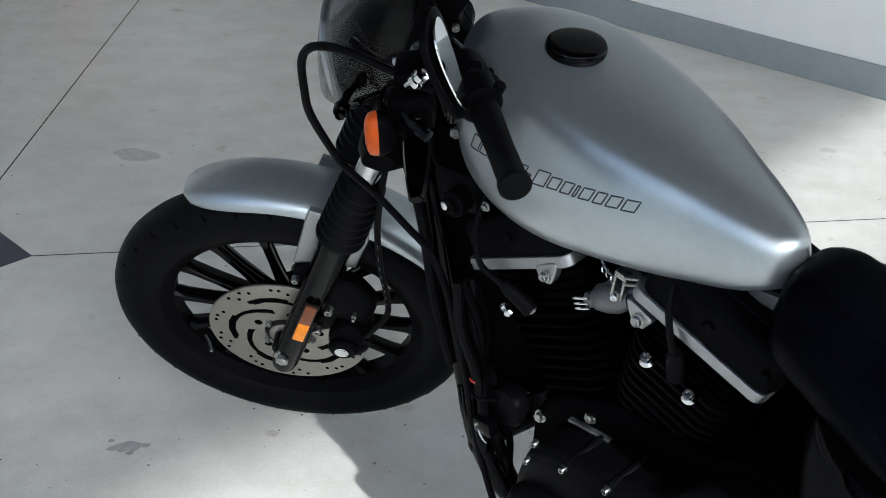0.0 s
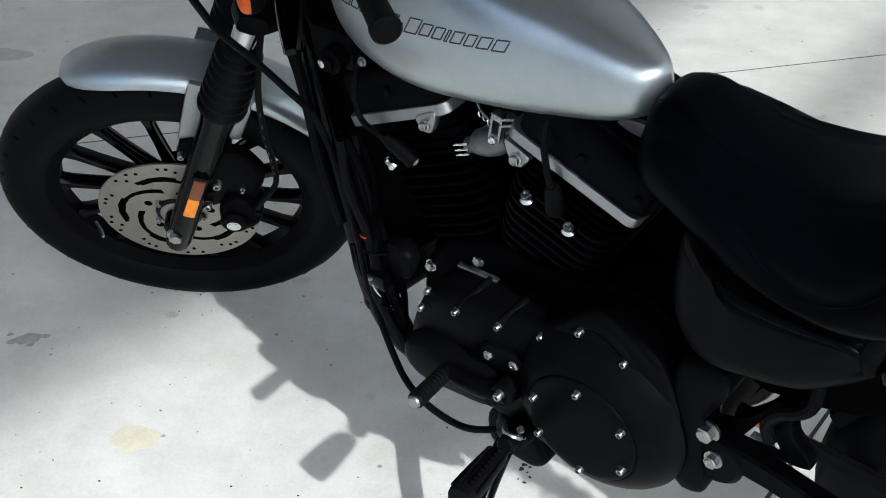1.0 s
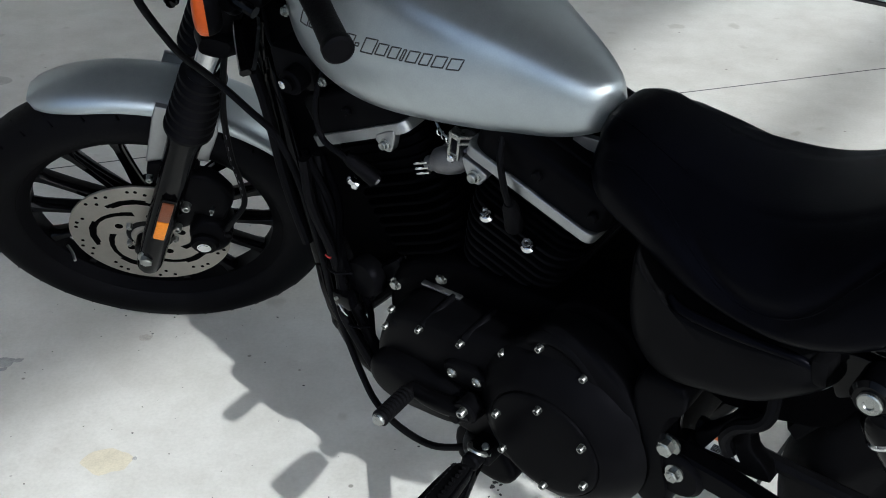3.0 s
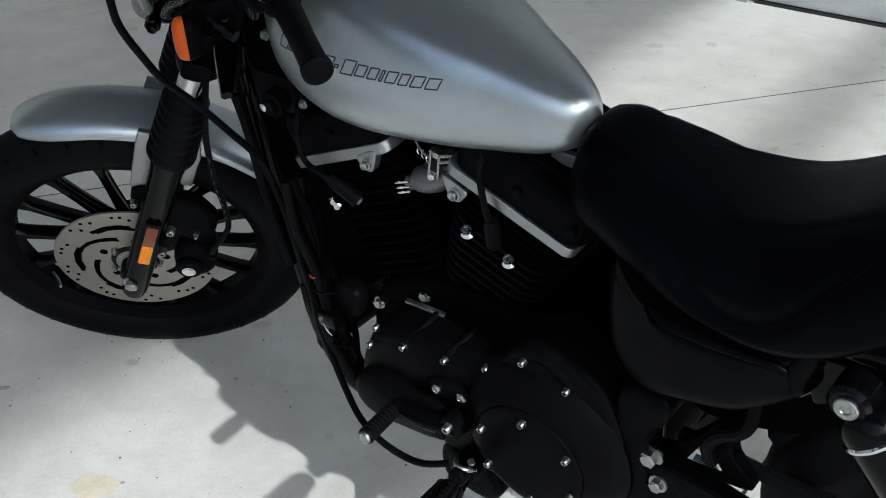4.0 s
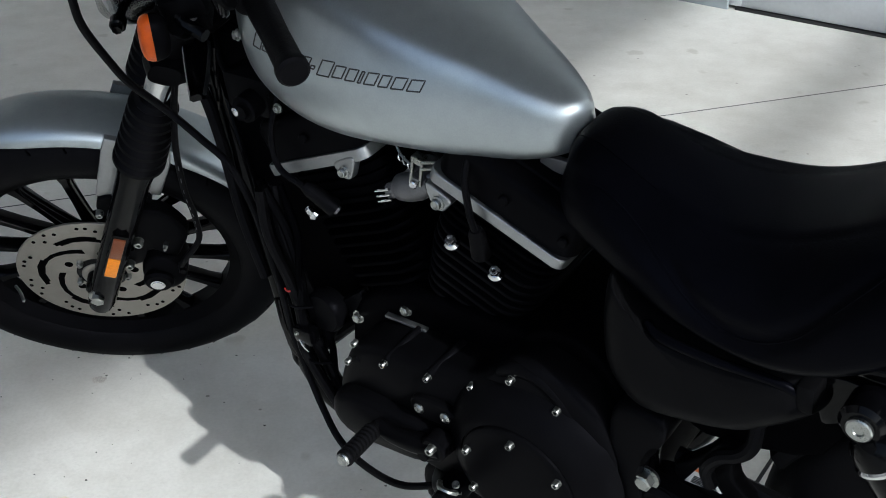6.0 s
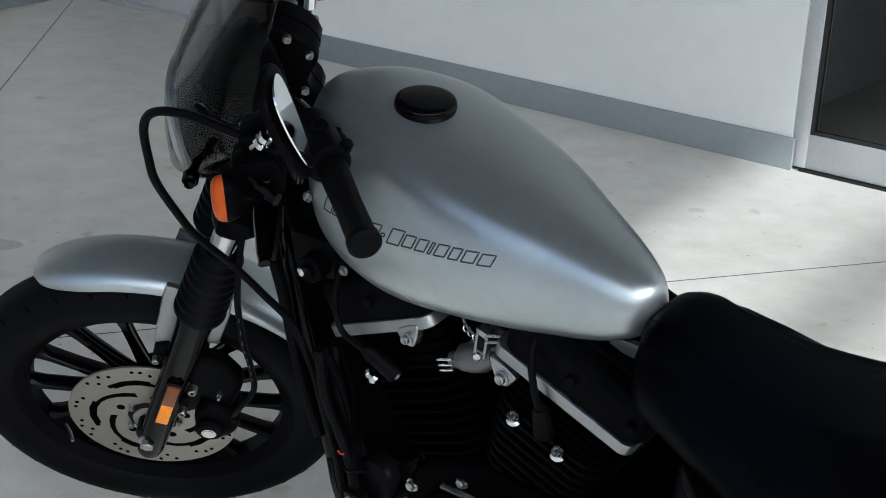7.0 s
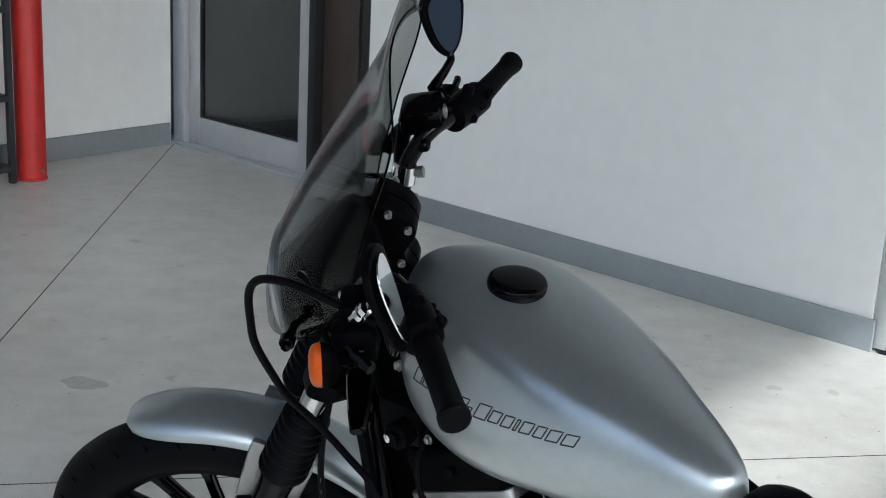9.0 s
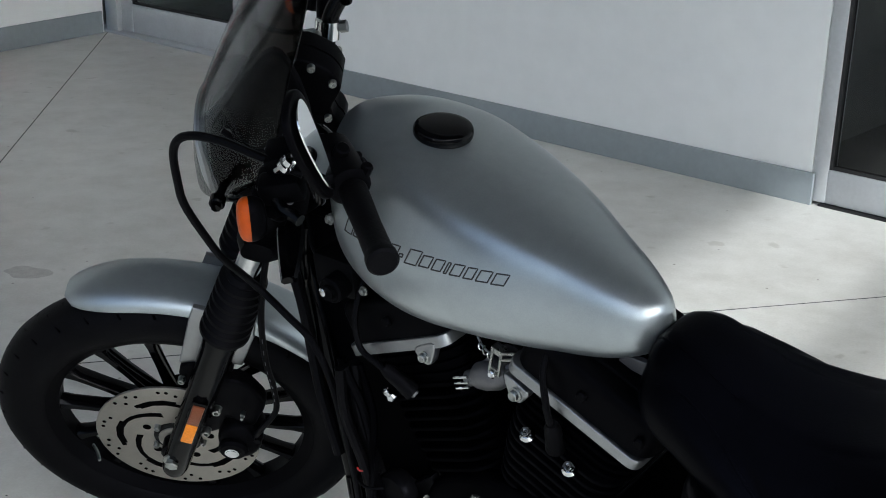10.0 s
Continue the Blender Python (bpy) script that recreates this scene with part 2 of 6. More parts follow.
def spline(points, steps=8):
    """Catmull-Rom through the points."""
    p = [Vector(q) for q in points]
    p = [p[0] * 2 - p[1], *p, p[-1] * 2 - p[-2]]
    out = []
    for a, b, c, d in zip(p, p[1:], p[2:], p[3:]):
        for i in range(steps):
            t = i / steps
            out.append(0.5 * (2 * b + (c - a) * t + (2 * a - 5 * b + 4 * c - d) * t * t + (3 * b - a - 3 * c + d) * t ** 3))
    return [*out, p[-2]]


def tube(points, r, n=12, steps=8, smooth=True, wave=0.0):
    pts = spline(points, steps) if smooth else [Vector(q) for q in points]
    loops, up = [], Vector((0.13, 0.31, 0.94)).normalized()
    for i, p in enumerate(pts):
        d = (pts[min(i + 1, len(pts) - 1)] - pts[max(i - 1, 0)]).normalized()
        side = d.cross(up)
        if side.length < 0.1:
            side = d.orthogonal()
        side.normalize()
        top = side.cross(d)
        up = top
        rr = (r[0] + (r[1] - r[0]) * i / (len(pts) - 1)) if isinstance(r, tuple) else r
        rr += wave * math.sin(i * 2.1)
        loops.append([p + rr * (math.cos(2 * math.pi * k / n) * side + math.sin(2 * math.pi * k / n) * top) for k in range(n)])
    return rings(loops)


def outline(points, steps=0):
    """A closed outline, rounded by a spline where steps is given."""
    if not steps:
        return [Vector((x, z)) for x, z in points]
    pts = [Vector((x, z)) for x, z in points]
    n, out = len(pts), []
    for k in range(n):
        a, b, c, d = pts[k - 1], pts[k], pts[(k + 1) % n], pts[(k + 2) % n]
        for i in range(steps):
            t = i / steps
            out.append(0.5 * (2 * b + (c - a) * t + (2 * a - 5 * b + 4 * c - d) * t * t + (3 * b - a - 3 * c + d) * t ** 3))
    return out


def plate(points, y_back, y_front, bev=0.006, steps=0, dome=0.0, seg=3):
    """A plate cut to an outline in x-z, its front edge rounded; dome swells the front towards the middle."""
    o = outline(points, steps)
    c = sum(o, Vector((0, 0))) / len(o)
    sgn = 1 if y_front > y_back else -1
    loops = [[(p.x, y_back, p.y) for p in o]]
    for k in range(seg + 1):
        a = math.pi / 2 * k / seg
        y, inset = y_front - sgn * bev * (1 - math.sin(a)), bev * (1 - math.cos(a))
        loops.append([(*(lambda q: (q.x, y, q.y))(p + (c - p).normalized() * inset),) for p in o])
    for f in (0.85, 0.6, 0.3):
        y = y_front + sgn * dome * (1 - f * f) * 1.0
        loops.append([(*(lambda q: (q.x, y, q.y))(c + (p + (c - p).normalized() * bev - c) * f),) for p in o])
    return rings(loops)


def stations(table, n=40):
    """Rows of numbers, first column the way along, made even and smooth."""
    t = np.array(table, float)
    u = np.linspace(t[0, 0], t[-1, 0], n)
    out = []
    x = t[:, 0]
    for ui in u:
        k = min(max(int(np.searchsorted(x, ui) - 1), 0), len(x) - 2)
        h = x[k + 1] - x[k]
        s = (ui - x[k]) / h
        row = [ui]
        for col in range(1, t.shape[1]):
            y = t[:, col]
            m0 = (y[k + 1] - y[k - 1]) / (x[k + 1] - x[k - 1]) if k > 0 else (y[k + 1] - y[k]) / h
            m1 = (y[k + 2] - y[k]) / (x[k + 2] - x[k]) if k + 2 < len(x) else (y[k + 1] - y[k]) / h
            row.append((2 * s ** 3 - 3 * s * s + 1) * y[k] + (s ** 3 - 2 * s * s + s) * h * m0 + (-2 * s ** 3 + 3 * s * s) * y[k + 1] + (s ** 3 - s * s) * h * m1)
        out.append(row)
    return out


def hexagon(a, b, r):
    return rod(a, b, r, n=6)


def screw(name, at, way, r, parent, mat=None, m=None, socket=True):
    """A cap screw with a washer, standing out along way."""
    at, way = Vector(at), Vector(way).normalized()
    h = r * 1.8
    bm = lathe([(0, r * 1.08), (r * 0.2, r * 1.08), (r * 0.22, r), (h * 0.85, r), (h, r * 0.82), (h, r * 0.5), (h * 0.6, r * 0.45)], at, at + way, 14)
    return part(name, bm, mat or ZINC, parent, "", 35, m)


def hex_bolt(name, at, way, r, parent, mat=None, m=None):
    at, way = Vector(at), Vector(way).normalized()
    bm = join(rod(at, at + way * r * 0.35, r * 1.45, n=18), hexagon(at + way * r * 0.35, at + way * r * 1.25, r * 1.05), lathe([(r * 1.25, r * 0.86), (r * 1.38, r * 0.7), (r * 1.40, 0.0)], at, at + way, 12))
    return part(name, bm, mat or ZINC, parent, "", 35, m)


# ---- the place: floor, walls, doors, roof ----
WALL = pose(0, 3.636, 0, 0, 0, -33.68)  # x along the wall, y into the building


def slab(points, z0, z1, bev=0.004):
    bm = bmesh.new()
    low = [bm.verts.new((x, y, z0)) for x, y in points]
    top = [bm.verts.new((x, y, z1 - bev)) for x, y in points]
    c = Vector((sum(p[0] for p in points) / len(points), sum(p[1] for p in points) / len(points), 0))
    rim = [bm.verts.new(Vector((x, y, z1)) + (c - Vector((x, y, 0))).normalized() * bev) for x, y in points]
    n = len(points)
    for a, b in ((low, top), (top, rim)):
        for i in range(n):
            bm.faces.new((a[i], a[(i + 1) % n], b[(i + 1) % n], b[i]))
    bm.faces.new(rim)
    return bm


def build_floor():
    ground = bmesh.new()
    bmesh.ops.create_grid(ground, x_segments=1, y_segments=1, size=900)
    ground.transform(Matrix.Translation((0, 0, -0.03)))
    solid("ground", ground, ASPHALT, "pale sunlit paving that stretches away outside", "ground", "structure")
    cross = Vector((-1.08, 0.665))
    a, b = Vector((0.253, -0.967)), Vector((0.927, 0.375))
    g, wide = 0.0026, 0.0030
    reach = {1: 4.7, -1: 8.0}  # towards the yard, and towards the building
    bed = slab([tuple(cross + a * sa * (reach[sa] - 0.01) + b * sb * 8.99) for sa, sb in ((1, -1), (1, 1), (-1, 1), (-1, -1))], -0.025, -0.0003)
    floor = solid("floor", bed, GASKET_AND_GAP, "pale grey polished concrete floor with dark saw-cut joints", "floor", "structure")
    def corner(sa, sb):
        o = cross + a * wide * sa + b * g * sb
        return [tuple(o), tuple(o + a * sa * reach[sa]), tuple(o + a * sa * reach[sa] + b * sb * 9), tuple(o + b * sb * 9)]
    for sa, sb in ((1, 1), (1, -1), (-1, 1), (-1, -1)):
        part("slab", slab(corner(sa, sb), -0.006, 0.0, 0.0002), CONCRETE, floor)
    crack = slab([(0.986, -0.468), (0.993, -0.471), (1.353, 0.19), (1.347, 0.193)], -0.001, 0.0006, 0.0004)
    part("saw_cut", crack, GASKET_AND_GAP, floor, "thin dark sealed joint line")
    mark = slab([(-1.03, 0.86), (-0.867, 0.75), (-0.915, 0.66), (-1.12, 0.735)], -0.001, 0.0012, 0.0005)
    part("painted_marking", mark, BLUE_GREY, floor, "dark blue-grey painted wedge")


def blot(name, label, x, y, r, stretch, turn, colour, seed):
    """A dried spill: a thin uneven disc lying on the floor."""
    rnd = random.Random(seed)
    n = 26
    radii = [r * (0.75 + 0.5 * rnd.random()) for _ in range(n)]
    radii = [(radii[i - 1] + 2 * radii[i] + radii[(i + 1) % n]) / 4 for i in range(n)]
    m = pose(x, y, 0, 0, 0, turn)
    loops = []
    for f, z in ((1.0, 0.0003), (0.8, 0.0009), (0.3, 0.0011)):
        loops.append([m @ Vector((f * radii[i] * stretch * math.cos(2 * math.pi * i / n), f * radii[i] * math.sin(2 * math.pi * i / n), z)) for i in range(n)])
    solid(name, rings(loops), colour, label, "floor stain", "structure")


def build_walls():
    def wall_box(*a, bev=0.0):
        return box(*a, bev)
    solid("wall_back", wall_box(-0.93, 1.80, 0.0, 0.22, -0.02, 6.7), WALL_PAINT, "white painted rendered wall between two glass doors", "wall", "structure", WALL)
    solid("wall_right", wall_box(3.0, 9.5, 0.0, 0.22, -0.02, 6.7), WALL_PAINT, "white painted wall beyond the glass door", "wall", "structure", WALL)
    solid("lintel", wall_box(1.80, 3.0, 0.0, 0.22, 2.25, 6.7), WALL_PAINT, "white painted wall above the door", "wall", "structure", WALL)
    solid("lintel", wall_box(-2.86, -0.93, 0.02, 0.22, 2.3, 6.7), WALL_PAINT, "white painted wall above the door", "wall", "structure", WALL)
    solid("baseboard", wall_box(-0.93, 1.817, -0.016, 0.0, -0.004, 0.118, bev=0.003), SKIRT_PAINT, "mid-grey painted skirting board along the white wall", "skirting", "structure", WALL)
    left = WALL @ pose(-2.816, 0.074, 0, 0, 0, 9.6)  # y runs along this wall, towards the building
    solid("wall_left", wall_box(-0.2, 0.0, -5.0, 0.0, -0.02, 6.7), WALL_PAINT, "white painted side wall behind a red post", "wall", "structure", left)
    # Unseen dark wall, added to dim the corner at the left.
    solid("shade_wall_left", wall_box(-0.2, 0.0, -14.0, -5.004, -0.02, 5.2), SHADE_WALL, "unseen plain dark wall added to dim the left corner", "wall", "structure", left)
    solid("baseboard", wall_box(0.0, 0.016, -5.0, -0.02, -0.004, 0.13, bev=0.003), SKIRT_PAINT, "mid-grey painted skirting board along the side wall", "skirting", "structure", left)


def door(name, label, s0, s1, y, stile, rail, glass_z, height, second=0.0):
    d = thing(name, label, "door", "structure", WALL)
    part("stile", box(s0, s0 + stile, y, y + 0.05, 0.012, height, 0.004), FRAME_ALU, d)
    part("stile", box(s1 - stile, s1, y, y + 0.05, 0.012, height, 0.004), FRAME_ALU, d)
    part("bottom_rail", box(s0 + stile, s1 - stile, y + 0.002, y + 0.048, 0.012, glass_z, 0.004), FRAME_ALU, d)
    part("top_rail", box(s0 + stile, s1 - stile, y + 0.002, y + 0.048, height - rail, height, 0.004), FRAME_ALU, d)
    w = 0.012
    part("gasket", join(box(s0 + stile, s0 + stile + w, y + 0.008, y + 0.04, glass_z, height - rail), box(s1 - stile - w, s1 - stile, y + 0.008, y + 0.04, glass_z, height - rail),
                        box(s0 + stile, s1 - stile, y + 0.010, y + 0.038, glass_z, glass_z + w)), GASKET_AND_GAP, d, "black rubber glazing gasket")
    part("pane", box(s0 + stile + w, s1 - stile - w, y + 0.02, y + 0.026, glass_z + w, height - rail), GLASS, d, "dark reflecting glass pane")
    return d


def build_doors():
    y = 0.15
    door("door_1", "silver aluminium framed glass door, closed, in a recess", -2.735, -1.56, y, 0.11, 0.11, 0.18, 2.2)
    solid("jamb_and_gap", box(-2.86, -2.74, y - 0.03, y + 0.09, -0.004, 2.3, 0.003), FRAME_ALU, "silver aluminium jamb of a glass door", "door frame", "structure", WALL)
    # Solid black strip; the gap's darkness is only its colour.
    solid("jamb_and_gap", box(-1.555, -1.50, y - 0.03, y + 0.09, -0.004, 2.3, 0.003), GASKET_AND_GAP, "black strip standing for the dark gap beside a sliding glass door", "door frame", "structure", WALL)
    solid("sill_and_gap", box(-2.86, -0.93, y - 0.07, y + 0.09, -0.004, 0.011, 0.003), FRAME_ALU, "flat metal door sill on the floor", "door sill", "structure", WALL)
    solid("door_panel", box(-1.50, -1.22, y + 0.03, y + 0.06, 0.0, 2.3, 0.003), BROWN_PANEL, "dark brown panel beside the glass door", "panel", "structure", WALL)
    solid("window_1", box(-1.22, -0.93, y + 0.03, y + 0.04, 0.0, 2.3), GLASS, "dark fixed glass beside the door", "window", "structure", WALL)
    door("door_2", "silver aluminium framed glass door with dark interior", 1.803, 3.0, 0.004, 0.058, 0.11, 0.137, 2.2)
    # Thin black strip; the dark gap under the door is put into its colour.
    solid("sill_and_gap", box(1.84, 3.0, -0.004, 0.09, -0.004, 0.009, 0.002), GASKET_AND_GAP, "black strip standing for the dark gap under the glass door", "door sill", "structure", WALL)
    # dim rooms behind the glass
    for s0, s1 in ((-3.2, -0.6), (1.5, 3.6)):
        solid("room_floor", box(s0, s1, 0.24, 4.0, -0.02, 0.0), DARK_ROOM, "dim floor inside the building", "floor", "structure", WALL)
        solid("room_wall", box(s0, s1, 4.0, 4.1, 0.0, 3.0), DARK_ROOM, "dim wall inside the building", "wall", "structure", WALL)
        solid("room_wall", box(s0 - 0.1, s0, 0.24, 4.0, 0.0, 3.0), DARK_ROOM, "dim side wall inside the building", "wall", "structure", WALL)
        solid("room_wall", box(s1, s1 + 0.1, 0.24, 4.0, 0.0, 3.0), DARK_ROOM, "dim side wall inside the building", "wall", "structure", WALL)
        solid("ceiling", box(s0, s1, 0.24, 4.0, 3.0, 3.1), DARK_ROOM, "dim ceiling inside the building", "ceiling", "structure", WALL)


ROOF_H = 5.2


def build_roof():
    way = WALL.to_3x3().inverted() @ to_sun
    dx, dy = (way.x / way.z * (ROOF_H - 4.6), way.y / way.z * (ROOF_H - 4.6))  # a higher edge stands further towards the sun
    front = -7.18 + dy

    def edge(y):
        return 8.64 + dx - 0.083 * (y - dy + 0.58)
    # Unseen roof, its edge set by the shade it casts; left extension is added.
    solid("ceiling", slab([(-9.0, front), (-9.0, front - 4.0), (-0.7, front - 4.0), (-0.5, front), (edge(front), front), (edge(0.6), 0.6), (-9.0, 0.6)], ROOF_H, ROOF_H + 0.35), ROOF_PAINT, "unseen plain soffit over the covered forecourt, shaped to shade it", "ceiling", "structure", WALL)
    # Unseen bar, added and sized to cast the narrow dark stripe on the floor.
    solid("shade_bar", slab([(edge(-4.1 + dy) + 0.69, -4.1 + dy), (edge(-4.1 + dy) + 0.78, -4.1 + dy), (edge(0.6) + 0.78, 0.6), (edge(0.6) + 0.69, 0.6)], ROOF_H, ROOF_H + 0.06), ROOF_PAINT, "unseen narrow bar added to cast a dark stripe on the floor", "beam", "structure", WALL)
    # Unseen wall, added to keep low sky light off the side wall.
    solid("sky_block_wall", box(16.0, 16.2, -17.0, 6.0, -0.03, 3.2), WALL_PAINT, "unseen plain wall added to block low sky light", "wall", "structure", WALL)
    # Unseen wall, added to shape the reflections in the tank's side.
    solid("reflection_wall", box(-14.0, 4.5, -17.2, -17.0, -0.03, 2.4), WALL_PAINT, "unseen plain wall added to be reflected in the tank", "wall", "structure", WALL)


def build_post():
    x, y, r = -2.52, 3.99, 0.075
    post = solid("red_post", lathe([(0, r + 0.004), (0.012, r + 0.004), (0.016, r), (1.5, r), (2.9, r), (2.93, r * 0.7), (2.94, 0.01)], (x, y, 0), (x, y, 1), 32), RED_PAINT,
                 "tall red painted steel pipe post standing on the concrete", "post")
    hex_bolt("bolt", (x + 0.072, y - 0.02, 0.05), (1, -0.3, 0), 0.008, post)


def build_rack():
    """Dark rack against the side wall, added for unclear dark equipment behind the post."""
    left = WALL @ pose(-2.816, 0.074, 0, 0, 0, 9.6)
    y0, y1, d = RACK_Y
    rack = thing("stand_in_rack", "dark rack added for unclear dark equipment against the side wall", "rack", m=left)
    for x in (0.03, 0.03 + d):
        for y in (y0, y1 - 0.03):
            part("upright", box(x, x + 0.03, y, y + 0.03, 0.0, 2.0, 0.003), RACK_PAINT, rack)
    for z in (0.06, 0.42, 0.86, 1.30, 1.74):
        part("shelf", box(0.032, 0.058 + d, y0 + 0.002, y1 - 0.002, z, z + 0.03, 0.003), RACK_PAINT, rack)
    part("back_panel", box(0.018, 0.024, y0, y1, 0.02, 2.0), RACK_PAINT, rack)
    # Made-up boxes to fill the added rack.
    rnd = random.Random(5)
    for z in (0.09, 0.45, 0.89, 1.33):
        y = y0 + 0.05
        while y < y1 - 0.18:
            w, h, dd = rnd.uniform(0.12, 0.2), rnd.uniform(0.16, 0.27), rnd.uniform(0.16, 0.24)
            w = min(w, y1 - 0.05 - y)
            bx = solid("stand_in_box", box(0.05, 0.05 + dd, y, y + w, z, z + h, 0.006), rnd.choice((BOX_GREY, BOX_DARK)), "made-up grey box on the dark rack", "box", m=left, group="boxes on the rack")
            lid = part("lid", box(0.046, 0.054 + dd, y - 0.003, y + w + 0.003, z + h, z + h + 0.012, 0.003), BOX_DARK, bx)
            lid.matrix_parent_inverse.identity()
            y += w + rnd.uniform(0.015, 0.05)


RACK_Y = (-2.4, -1.37, 0.3)
RACK_PAINT = material("dark_rack_paint", (0.022, 0.023, 0.026), 0.45, 0.0, 0.0, 20, 0.2, 0.1, 300)
BOX_GREY = material("grey_box_plastic", (0.33, 0.34, 0.34), 0.5, 0.0, 0.0, 12, 0.12)
BOX_DARK = material("dark_box_plastic", (0.05, 0.052, 0.056), 0.5, 0.0, 0.0, 12, 0.15)

build_floor()
build_rack()
build_walls()
build_doors()
build_roof()
build_post()


# ---- the motorcycle: x to its rear, y to its right side, z up, leaning on its stand ----
BIKE = pose(0.0945, 0.2325, 0.0, 9.87, 0, -33.05)
moto = thing("motorcycle", "matt silver and black cruiser motorcycle leaning on its side stand", "motorcycle", m=BIKE)
PIVOT = Vector((0.0556, 0, 0.29))
STEER = Matrix.Translation(PIVOT) @ Matrix.Rotation(radians(40.63), 4, Vector((0.5, 0, 0.866))) @ Matrix.Translation(-PIVOT)
AXLE = Vector((0, 0, 0.322))
LEG = Vector((0.545, 0, 0.839))


def fore(name, bm, mat, label="", parent=None, angle=35):
    """A part of the turned front end."""
    return part(name, bm, mat, parent or moto, label, angle, STEER)


def ring_y(profile, centre, n=72):
    """Turned about the y axis; the profile holds closed pairs of y and radius."""
    loops = []
    for k in range(n + 1):
        a = 2 * math.pi * (k % n) / n
        loops.append([(centre[0] + r * math.sin(a), centre[1] + y, centre[2] + r * math.cos(a)) for y, r in profile])
    bm = rings(loops, True, False)
    bmesh.ops.remove_doubles(bm, verts=bm.verts[:], dist=1e-5)
    return bm


def front_wheel():
    sec = []
    for y, r in ((-0.036, 0.244), (-0.046, 0.262), (-0.050, 0.280), (-0.048, 0.297), (-0.041, 0.311), (-0.030, 0.322), (-0.016, 0.329), (0, 0.331)):
        sec.append((y, r))
    sec += [(-y, r) for y, r in sec[-2::-1]]
    tyre = fore("tyre", ring_y(sec + [(0.03, 0.240), (-0.03, 0.240)], AXLE, 96), RUBBER, "black road tyre with curved tread grooves")
    # tread grooves as raised-edge dark slots
    for k in range(34):
        a = 2 * math.pi * k / 34
        for side in (-1, 1):
            pts = []
            for j in range(5):
                f = j / 4
                aa, y = a + 0.075 * f + (0.09 if side > 0 else 0), side * (0.006 + 0.034 * f)
                r = 0.3312 - 0.0185 * (y / 0.041) ** 2 - 0.002
                pts.append(AXLE + Vector((r * math.sin(aa), y, r * math.cos(aa))))
            fore("groove", tube(pts, 0.0022, 5, 2), CRINKLE, "", tyre)
    rim = fore("rim", ring_y([(-0.036, 0.246), (-0.038, 0.252), (-0.034, 0.254), (-0.031, 0.240), (-0.022, 0.234), (-0.012, 0.229), (0.012, 0.229), (0.022, 0.234), (0.031, 0.240), (0.034, 0.254), (0.038, 0.252), (0.036, 0.246),
                              (0.028, 0.236), (0.016, 0.221), (-0.016, 0.221), (-0.028, 0.236)], AXLE, 96), SATIN, "black cast wheel rim")
    fore("hub", lathe([(0, 0.03), (0.006, 0.045), (0.03, 0.04), (0.06, 0.036), (0.09, 0.04), (0.114, 0.045), (0.12, 0.03)], AXLE + Vector((0, -0.06, 0)), AXLE + Vector((0, 1, 0)), 32), GLOSS, "", rim)
    for k in range(14):
        a = 2 * math.pi * k / 14 - 1.235
        u, v = Vector((math.sin(a), 0, math.cos(a))), Vector((math.cos(a), 0, -math.sin(a)))
        loops = []
        for r, w, d, y in ((0.034, 0.014, 0.020, 0.0), (0.08, 0.0100, 0.0155, 0.0), (0.15, 0.0082, 0.013, 0.0), (0.20, 0.0092, 0.013, 0), (0.226, 0.015, 0.014, 0)):
            c = AXLE + u * r + Vector((0, y, 0))
            prof = [(-w, -d * 0.5), (-w * 0.6, -d), (w * 0.6, -d), (w, -d * 0.5), (w, d * 0.5), (w * 0.6, d), (-w * 0.6, d), (-w, d * 0.5)]
            loops.append([c + v * p + Vector((0, q, 0)) for p, q in prof])
        fore("spoke", rings(loops), GLOSS, "", rim)
    # disc: a drilled outer band, and five swept slots that part it from the carrier
    y0 = -0.052

    def at_disc(r, deg, lift=0.0):
        return AXLE + Vector((r * math.sin(radians(deg)), y0 - 0.0025 - lift, r * math.cos(radians(deg))))

    plate_ob = fore("brake_disc", ring_y([(y0 + 0.0025, 0.034), (y0 - 0.0025, 0.034), (y0 - 0.0025, 0.1455), (y0 - 0.002, 0.146), (y0 + 0.002, 0.146), (y0 + 0.0025, 0.1455)], AXLE, 120), STEEL, "drilled steel brake disc with swept slots")
    for k in range(5):
        turn = -72 * k
        for da, r in ((6.9, 0.130), (-12.3, 0.127), (-19.3, 0.134), (-31.5, 0.133), (-25.3, 0.120), (-52, 0.121), (-59, 0.129)):
            c = at_disc(r + 0.003, da + turn)
            fore("drill_hole", lathe([(0, 0.0036), (0.0005, 0.0036), (0.0006, 0.003)], c, c - Vector((0, 1, 0)), 10), CRINKLE, "", plate_ob)
        for run in (((-2, 0.068, 0.0062), (-14, 0.075, 0.0060), (-28, 0.084, 0.0052), (-40, 0.092, 0.0045), (-50, 0.097, 0.0040), (-62, 0.100, 0.0036), (-76, 0.102, 0.0034), (-90, 0.101, 0.0030)),
                    ((20, 0.103, 0.0040), (8, 0.106, 0.0046), (-6, 0.107, 0.0046), (-22, 0.107, 0.0042))):
            loops = []
            for deg, r, hw in run:
                loops.append([at_disc(r - hw, deg + turn, -0.0004), at_disc(r - hw, deg + turn, 0.0005), at_disc(r + hw, deg + turn, 0.0005), at_disc(r + hw, deg + turn, -0.0004)])
            fore("slot", rings(loops), CRINKLE, "dark swept slot", plate_ob)
        c = at_disc(0.059, -48 + turn)
